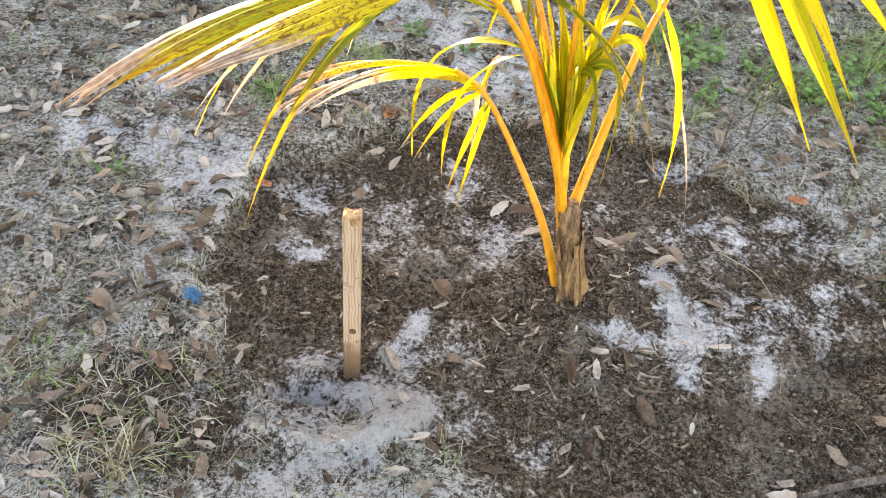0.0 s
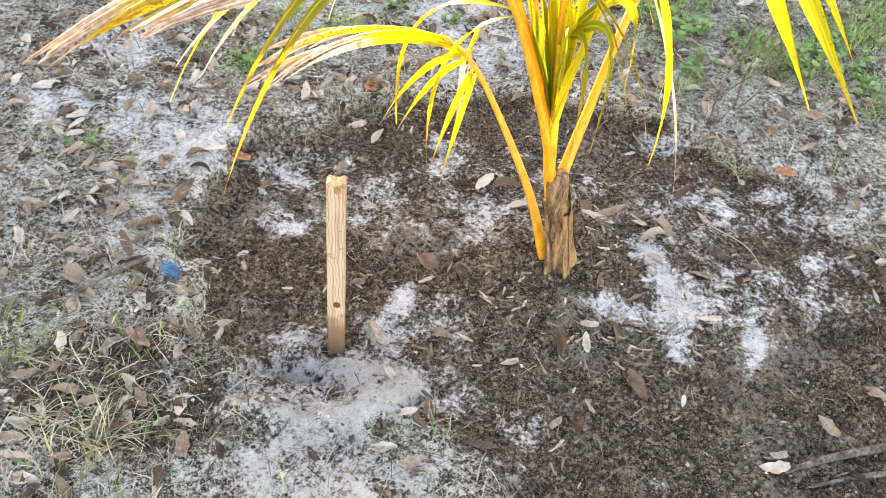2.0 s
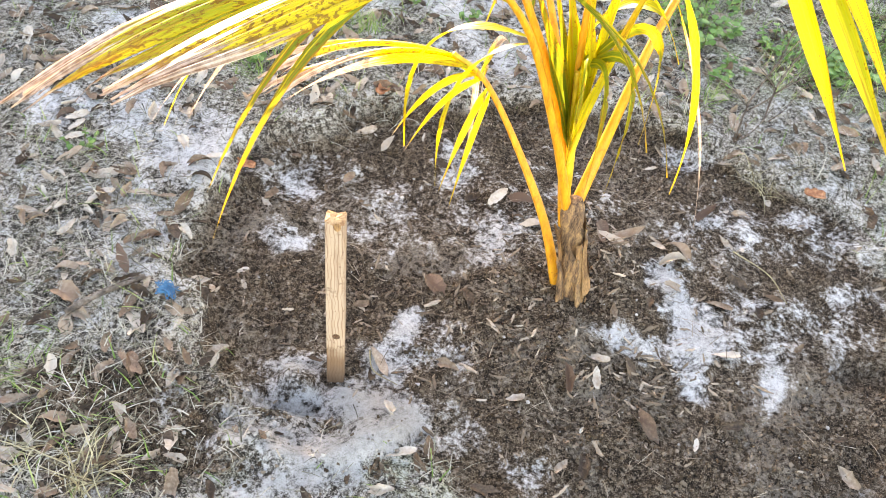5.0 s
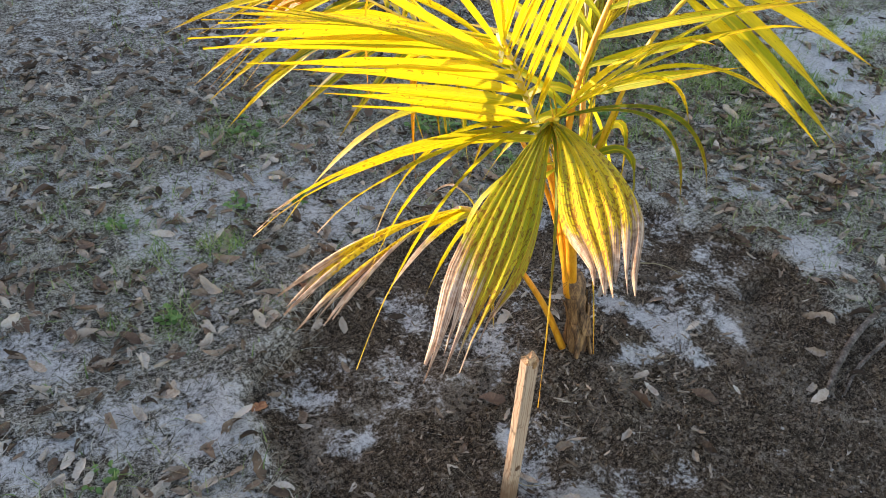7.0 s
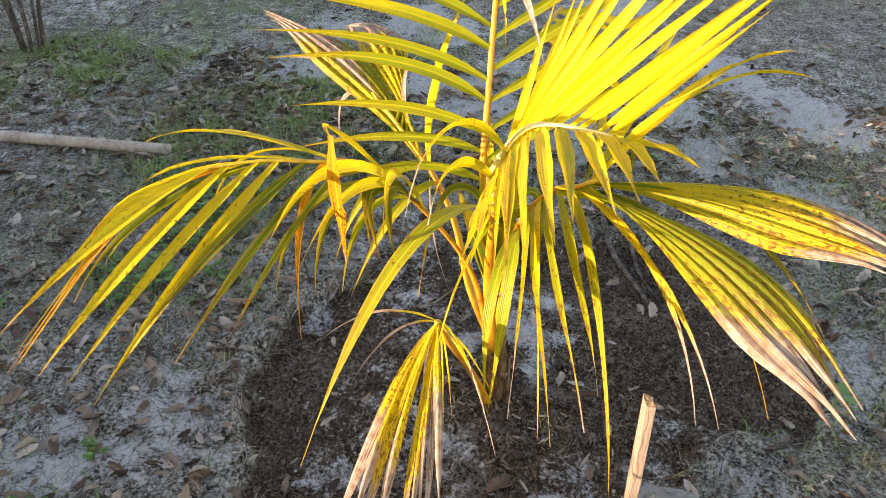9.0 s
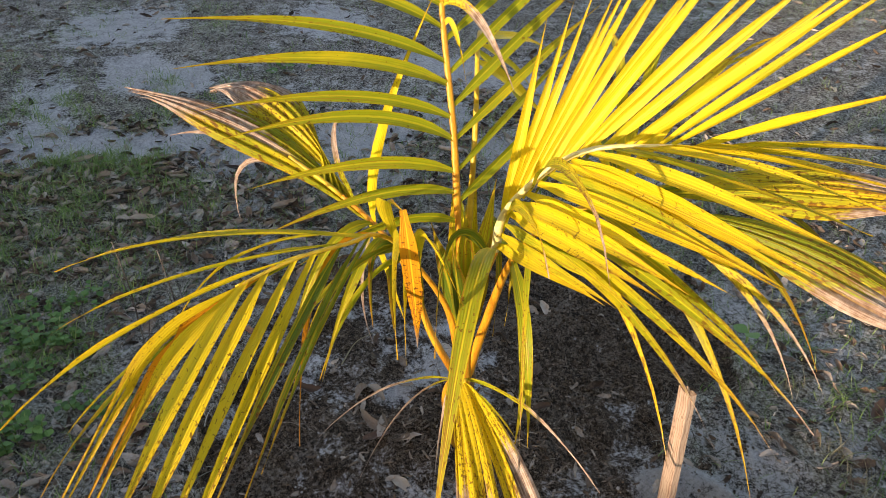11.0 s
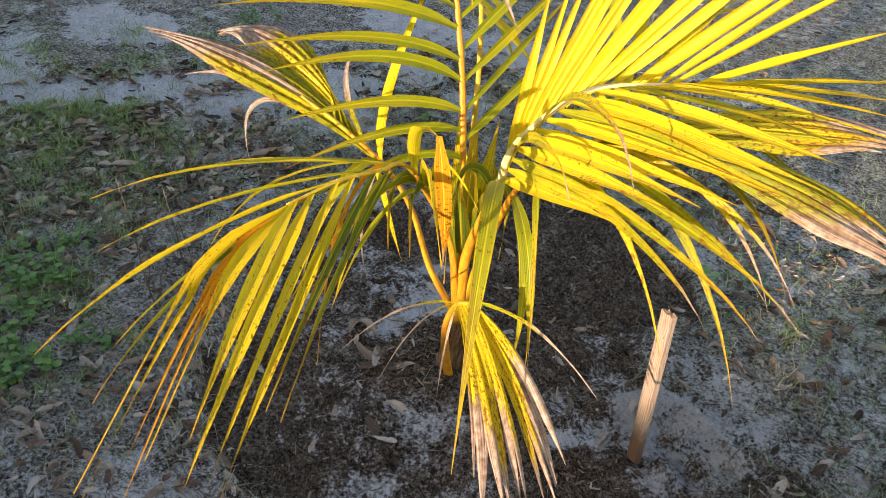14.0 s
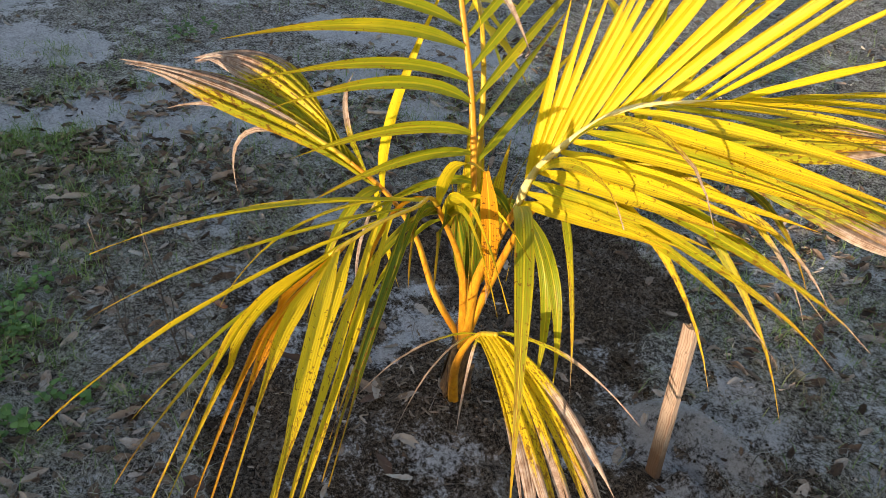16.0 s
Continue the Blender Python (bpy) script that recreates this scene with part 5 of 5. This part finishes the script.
# fine root threads and straws lying in the bed
heap = Heap()
for x, y in scatter(700, BED, lambda x, y: (0.3 + 0.7 * hole(x, y)) * (1 - min(1, 2.5 * field(x, y, CRATER)))):
    v, f = blade(x, y, height(x, y) + 0.003, rng.uniform(0.02, 0.09), rng.uniform(0.001, 0.002), rng.uniform(0, 6.3), rng.uniform(0, 0.3), rng.uniform(0, 0.6))
    heap.add(v, f)
stuff("root_threads", heap, M_CHIP, "thin dry roots and straws on soil", "roots")


# ---------------------------------------------------------------- plants
def tuft(x, y, n, length, material, label, name="grass_tuft", width=0.0035, rise=(0.25, 1.2)):
    ob = thing(name, label, "grass", (x, y, height(x, y)))
    heap = Heap()
    for _ in range(n):
        a = rng.uniform(0, 6.3)
        v, f = blade(rng.gauss(0, 0.022), rng.gauss(0, 0.022), -0.004, length * rng.uniform(0.5, 1.1), width * rng.uniform(0.6, 1.2), a, rng.uniform(*rise), rng.uniform(0.4, 1.5), 5)
        heap.add(v, f)
    part("blade", heap.mesh("blade", material), ob)["kind"] = "stuff"
    return ob


for x, y, n, length, mat, label in ((0.43, 0.56, 46, 0.11, M_STRAW_GOLD, "pale dry grass tuft at the bed's rim"), (-0.80, -0.62, 60, 0.12, M_STRAW_GOLD, "yellowed grass tuft with some green"),
                                    (-0.92, -0.60, 30, 0.09, M_STRAW_GOLD, "yellowed grass tuft on sand"), (-1.12, -0.50, 30, 0.09, M_STRAW_GOLD, "straw coloured grass tuft"),
                                    (-1.20, -0.36, 26, 0.09, M_STRAW_GOLD, "straw coloured grass tuft"), (-0.84, -0.50, 22, 0.07, M_GRASS, "small green grass tuft beside dry litter"),
                                    (-0.55, 0.56, 40, 0.09, M_STRAW, "grey dry roots hanging at the rim"), (-0.66, 0.52, 30, 0.08, M_STRAW, "grey dry roots hanging at the rim"),
                                    (0.22, 0.72, 40, 0.10, M_STRAW, "dry grass tuft leaning over the bed"), (0.56, 0.64, 34, 0.09, M_STRAW, "dry grass tuft leaning over the bed"),
                                    (1.72, 0.86, 70, 0.10, M_GRASS, "green grass tuft on pale sand"), (1.85, 1.0, 70, 0.11, M_GRASS, "green grass tuft on pale sand"), (1.6, 1.05, 50, 0.09, M_GRASS, "green grass tuft on pale sand"),
                                    (0.80, -0.62, 40, 0.09, M_STRAW, "dry grass tuft on sandy soil"), (-0.10, -0.88, 40, 0.09, M_STRAW_GOLD, "dry grass tuft on sandy soil"), (-0.35, -0.82, 34, 0.08, M_STRAW_GOLD, "dry grass tuft on sandy soil"),
                                    (-0.46, -0.80, 30, 0.08, M_STRAW_GOLD, "dry grass tuft on sandy soil"), (0.05, -1.0, 40, 0.08, M_GRASS, "green and dry grass tuft"), (0.30, 0.86, 40, 0.09, M_GRASS, "green grass tuft beside dry stems")):
    tuft(x, y, n, length, mat, label)


def weed_leaf(c, yaw, size, lean):
    d, s = Vector((math.cos(yaw), math.sin(yaw), 0)), Vector((-math.sin(yaw), math.cos(yaw), 0))
    up = Vector((0, 0, 1))
    rows = [(0, 0.08), (0.3, 0.42), (0.6, 0.46), (0.85, 0.25), (1.0, 0.03)]
    v = []
    for t, w in rows:
        p = c + d * (t * size * math.cos(lean)) + up * (t * size * math.sin(lean) - 0.25 * size * t * t)
        v += [p - s * (w * size) + up * 0.10 * size * w, p, p + s * (w * size) + up * 0.10 * size * w]
    f = [(i * 3 + k, i * 3 + k + 1, i * 3 + k + 4, i * 3 + k + 3) for i in range(len(rows) - 1) for k in range(2)]
    return v, f


def weed(x, y, stems, radius, high, leaf):
    ob = thing("weed", "low leafy green weed in dry turf", "weed", (x, y, height(x, y)), "weeds")
    heap, stalks = Heap(), Heap()
    for _ in range(stems):
        a, r = rng.uniform(0, 6.3), radius * rng.random() ** 0.6
        top = Vector((math.cos(a) * r, math.sin(a) * r, high * rng.uniform(0.4, 1.0)))
        foot = Vector((top.x * 0.75, top.y * 0.75, -0.005))
        v, f = tube_data([foot, foot.lerp(top, 0.5) + Vector((0, 0, 0.004)), top], [0.0013, 0.0011, 0.0007], 4)
        stalks.add(v, f)
        for k in range(4):
            c = foot.lerp(top, 0.35 + 0.13 * k)
            v, f = weed_leaf(c, rng.uniform(0, 6.3), leaf * rng.uniform(0.6, 1.2), rng.uniform(-0.1, 0.7))
            heap.add(v, f)
    part("stalk", stalks.mesh("stalk", M_GRASS), ob)["kind"] = "stuff"
    part("foliage", heap.mesh("foliage", M_WEED), ob)["kind"] = "stuff"
    return ob


for x, y, n, r, h, leaf in ((0.68, 1.13, 30, 0.12, 0.07, 0.024), (0.50, 1.16, 18, 0.10, 0.06, 0.020), (0.28, 1.15, 28, 0.10, 0.07, 0.024), (0.16, 1.26, 12, 0.07, 0.06, 0.020), (0.30, 1.32, 16, 0.10, 0.06, 0.02),
                            (0.78, 1.2, 22, 0.13, 0.06, 0.022), (0.86, 1.02, 12, 0.08, 0.05, 0.02), (-0.94, 0.63, 8, 0.05, 0.05, 0.018), (-0.60, 1.06, 7, 0.05, 0.04, 0.018), (-0.42, 1.50, 12, 0.09, 0.05, 0.02), (-0.96, 1.1, 8, 0.06, 0.04, 0.018),
                            (-0.42, 0.99, 7, 0.05, 0.04, 0.017), (0.02, 1.6, 12, 0.1, 0.05, 0.02), (0.36, 0.98, 12, 0.09, 0.05, 0.02), (1.45, -0.38, 6, 0.05, 0.06, 0.022), (-1.22, 0.16, 7, 0.05, 0.035, 0.013), (0.95, 1.45, 16, 0.12, 0.06, 0.02), (2.8, 0.1, 18, 0.15, 0.07, 0.026)):
    weed(x, y, n, r, h, leaf)


def seedling(x, y):
    ob = thing("seedling", "small seedling with two round green leaves", "seedling", (x, y, height(x, y)))
    v, f = tube_data([Vector((0, 0, -0.005)), Vector((0.003, 0, 0.02)), Vector((0, 0.003, 0.04))], [0.0015, 0.0013, 0.001], 5)
    part("stem", mesh_from("stem", v, f, M_GRASS), ob)
    for yaw, lean in ((0.4, 0.3), (3.2, 0.5)):
        v, f = weed_leaf(Vector((0, 0.003, 0.038)), yaw, 0.05, lean)
        part("leaf", mesh_from("leaf", v, f, M_WEED), ob)


seedling(0.10, -0.86)


def stick(name, label, category, pts, r0, r1, material, sides=8, knobs=0.0):
    base = Vector(pts[0])
    ob = thing(name, label, category, base)
    line = spline([Vector(p) - base for p in pts], 4 * len(pts))
    n = len(line) - 1
    v, f = tube_data(line, [(r0 + (r1 - r0) * i / n) * (1 + knobs * rough(i * 0.7, 0, 1.0, r0 * 100)) for i in range(n + 1)], sides)
    part("stem", mesh_from("stem", v, f, material), ob)
    return ob


def lie(x, y, up=0.0):
    return (x, y, height(x, y) + up)


stick("twig", "grey dead twig lying in dry grass", "twig", [lie(-1.00, -0.31, 0.016), lie(-0.95, -0.255, 0.020), lie(-0.885, -0.187, 0.016)], 0.008, 0.0045, M_TWIG, 7, 0.3)
stick("twig", "thin bent twig in litter", "twig", [lie(-1.02, -0.56, 0.004), lie(-0.97, -0.50, 0.008), lie(-0.92, -0.46, 0.003)], 0.003, 0.0015, M_TWIG, 6, 0.2)
stick("branch", "dark fallen branch lying on soil", "branch", [lie(0.48, -0.37, 0.010), lie(0.60, -0.31, 0.014), lie(0.78, -0.24, 0.012), lie(1.02, -0.20, 0.016)], 0.007, 0.013, M_TWIG, 8, 0.3)
stick("branch", "thin dark branch lying on soil", "branch", [lie(0.53, -0.39, 0.008), lie(0.68, -0.33, 0.012), lie(0.95, -0.29, 0.010)], 0.004, 0.009, M_TWIG, 7, 0.3)
stick("twig", "grey twig lying on sandy turf", "twig", [lie(-1.55, 0.62, 0.006), lie(-1.42, 0.72, 0.01), lie(-1.33, 0.84, 0.006)], 0.005, 0.003, M_TWIG, 6, 0.3)
stick("twig", "pale stick lying near sand", "twig", [lie(1.56, -0.46, 0.01), lie(1.62, -0.37, 0.014)], 0.012, 0.009, M_POLE, 7, 0.2)
stick("twig", "thin pale straw bent over soil", "twig", [lie(0.36, 0.30, 0.004), lie(0.44, 0.24, 0.02), lie(0.48, 0.17, 0.006)], 0.002, 0.001, M_STRAW_GOLD, 5)
stick("twig", "thin pale straw beside the stake", "twig", [lie(-0.395, -0.20, 0.004), lie(-0.375, -0.245, 0.012), lie(-0.32, -0.262, 0.004)], 0.0018, 0.001, M_STRAW_GOLD, 5)
stick("pole", "long weathered wooden pole lying in grass", "pole", [lie(1.095, 1.49, 0.022), lie(1.075, 1.97, 0.024), lie(1.045, 2.6, 0.022), lie(1.01, 3.4, 0.024)], 0.024, 0.022, M_POLE, 10, 0.1)


def dry_weed(x, y):
    ob = thing("dry_weed", "tall dead branching weed stems", "weed", (x, y, height(x, y)))
    for pts, r in (([(0, 0, -0.01), (0.0, 0.02, 0.12), (0.03, 0.03, 0.26), (0.03, 0.05, 0.42)], 0.0028), ([(0.0, 0.012, 0.09), (0.05, 0.0, 0.17), (0.10, 0.02, 0.27)], 0.002),
                   ([(0.0, 0.015, 0.10), (-0.06, 0.0, 0.16), (-0.10, -0.02, 0.19), (-0.15, -0.02, 0.20)], 0.002), ([(0.02, 0.028, 0.22), (0.06, 0.05, 0.30), (0.07, 0.04, 0.38)], 0.0016), ([(0, 0, -0.01), (0.03, -0.02, 0.06), (0.05, -0.02, 0.14)], 0.002)):
        line = spline(pts, 10)
        v, f = tube_data(line, [r * (1 - 0.5 * i / 10) for i in range(11)], 5)
        part("stem", mesh_from("stem", v, f, M_TWIG), ob)


dry_weed(0.36, 0.69)
dry_weed(0.44, 0.80)


def shrub(x, y):
    ob = thing("shrub", "dark twiggy shrub standing in grass", "shrub", (x, y, height(x, y)))
    leaves = Heap()
    for k in range(9):
        a = k * 0.72
        p = [Vector((0.05 * math.cos(a), 0.05 * math.sin(a), -0.02)), Vector((0.09 * math.cos(a), 0.09 * math.sin(a), 0.3)), Vector((0.20 * math.cos(a), 0.20 * math.sin(a), 0.75))]
        v, f = tube_data(spline(p, 6), [0.009, 0.008, 0.007, 0.006, 0.005, 0.004, 0.003], 6)
        part("limb", mesh_from("limb", v, f, M_TWIG), ob)
        for _ in range(34):
            c = p[1].lerp(p[2], rng.random()) + Vector([rng.uniform(-0.08, 0.08) for _ in range(3)])
            leaves.add(*weed_leaf(c, rng.uniform(0, 6.3), rng.uniform(0.03, 0.05), rng.uniform(-0.3, 0.8)))
    part("crown", leaves.mesh("crown", M_WEED), ob)


shrub(2.05, 2.66)


def twine(x, y):
    ob = thing("twine", "tangle of bright blue plastic twine", "twine", (x, y, height(x, y)))
    pts = []
    for k in range(64):
        a = k * 2.6 + rng.uniform(-0.5, 0.5)
        r = 0.030 * rng.uniform(0.05, 1.0)
        pts.append((r * math.cos(a) * 1.25, r * math.sin(a), 0.004 + 0.022 * rng.random()))
    v, f = tube_data(spline(pts, 300), [0.0011] * 301, 5)
    part("strand", mesh_from("strand", v, f, M_BLUE), ob)


twine(-0.83, -0.203)
lay_leaf(-1.035, -0.262, 1.3, 160)
lay_leaf(-0.988, -0.328, 1.0, 120)
lay_leaf(-0.825, -0.388, 1.05, 150)
lay_leaf(0.227, 0.233, 0.9, 20)
lay_leaf(0.298, 0.409, 0.9, 60)


def bark(x, y, turn, size):
    ob = thing("bark_piece", "curled orange brown piece of bark", "bark", (x, y, height(x, y) + 0.008))
    ob.rotation_euler = (0.3, 0.2, radians(turn))
    v = []
    for i in range(9):
        t = i / 8 - 0.5
        w = size * 0.22 * (1 - 0.6 * abs(t)) * (1 + 0.2 * math.sin(i * 2.2))
        for layer in (0.0, 0.0035):
            for k in (-1, -0.4, 0.4, 1):
                v.append(Vector((t * size, k * w, k * k * w * 0.5 + layer + 0.1 * size * t * t)))
    f = []
    for i in range(8):
        for k in range(3):
            a = i * 8 + k
            f += [(a, a + 8, a + 9, a + 1), (a + 4, a + 5, a + 13, a + 12)]
        f += [(i * 8, i * 8 + 4, i * 8 + 12, i * 8 + 8), (i * 8 + 3, i * 8 + 11, i * 8 + 15, i * 8 + 7)]
    f += [(0, 1, 5, 4), (1, 2, 6, 5), (2, 3, 7, 6), (64, 68, 69, 65), (65, 69, 70, 66), (66, 70, 71, 67)]
    part("plate", mesh_from("plate", v, f, M_BARK), ob)


M_BARK = plain_material("bark", [(0.25, (0.16, 0.06, 0.03)), (0.5, (0.30, 0.13, 0.065)), (0.75, (0.42, 0.22, 0.12))], 40, 0.85, 0.15, 0.6)
bark(0.56, 0.54, 15, 0.06)
bark(-0.58, 0.585, 80, 0.07)
bark(-0.84, 0.25, 10, 0.05)
bark(-1.30, -0.36, 40, 0.06)
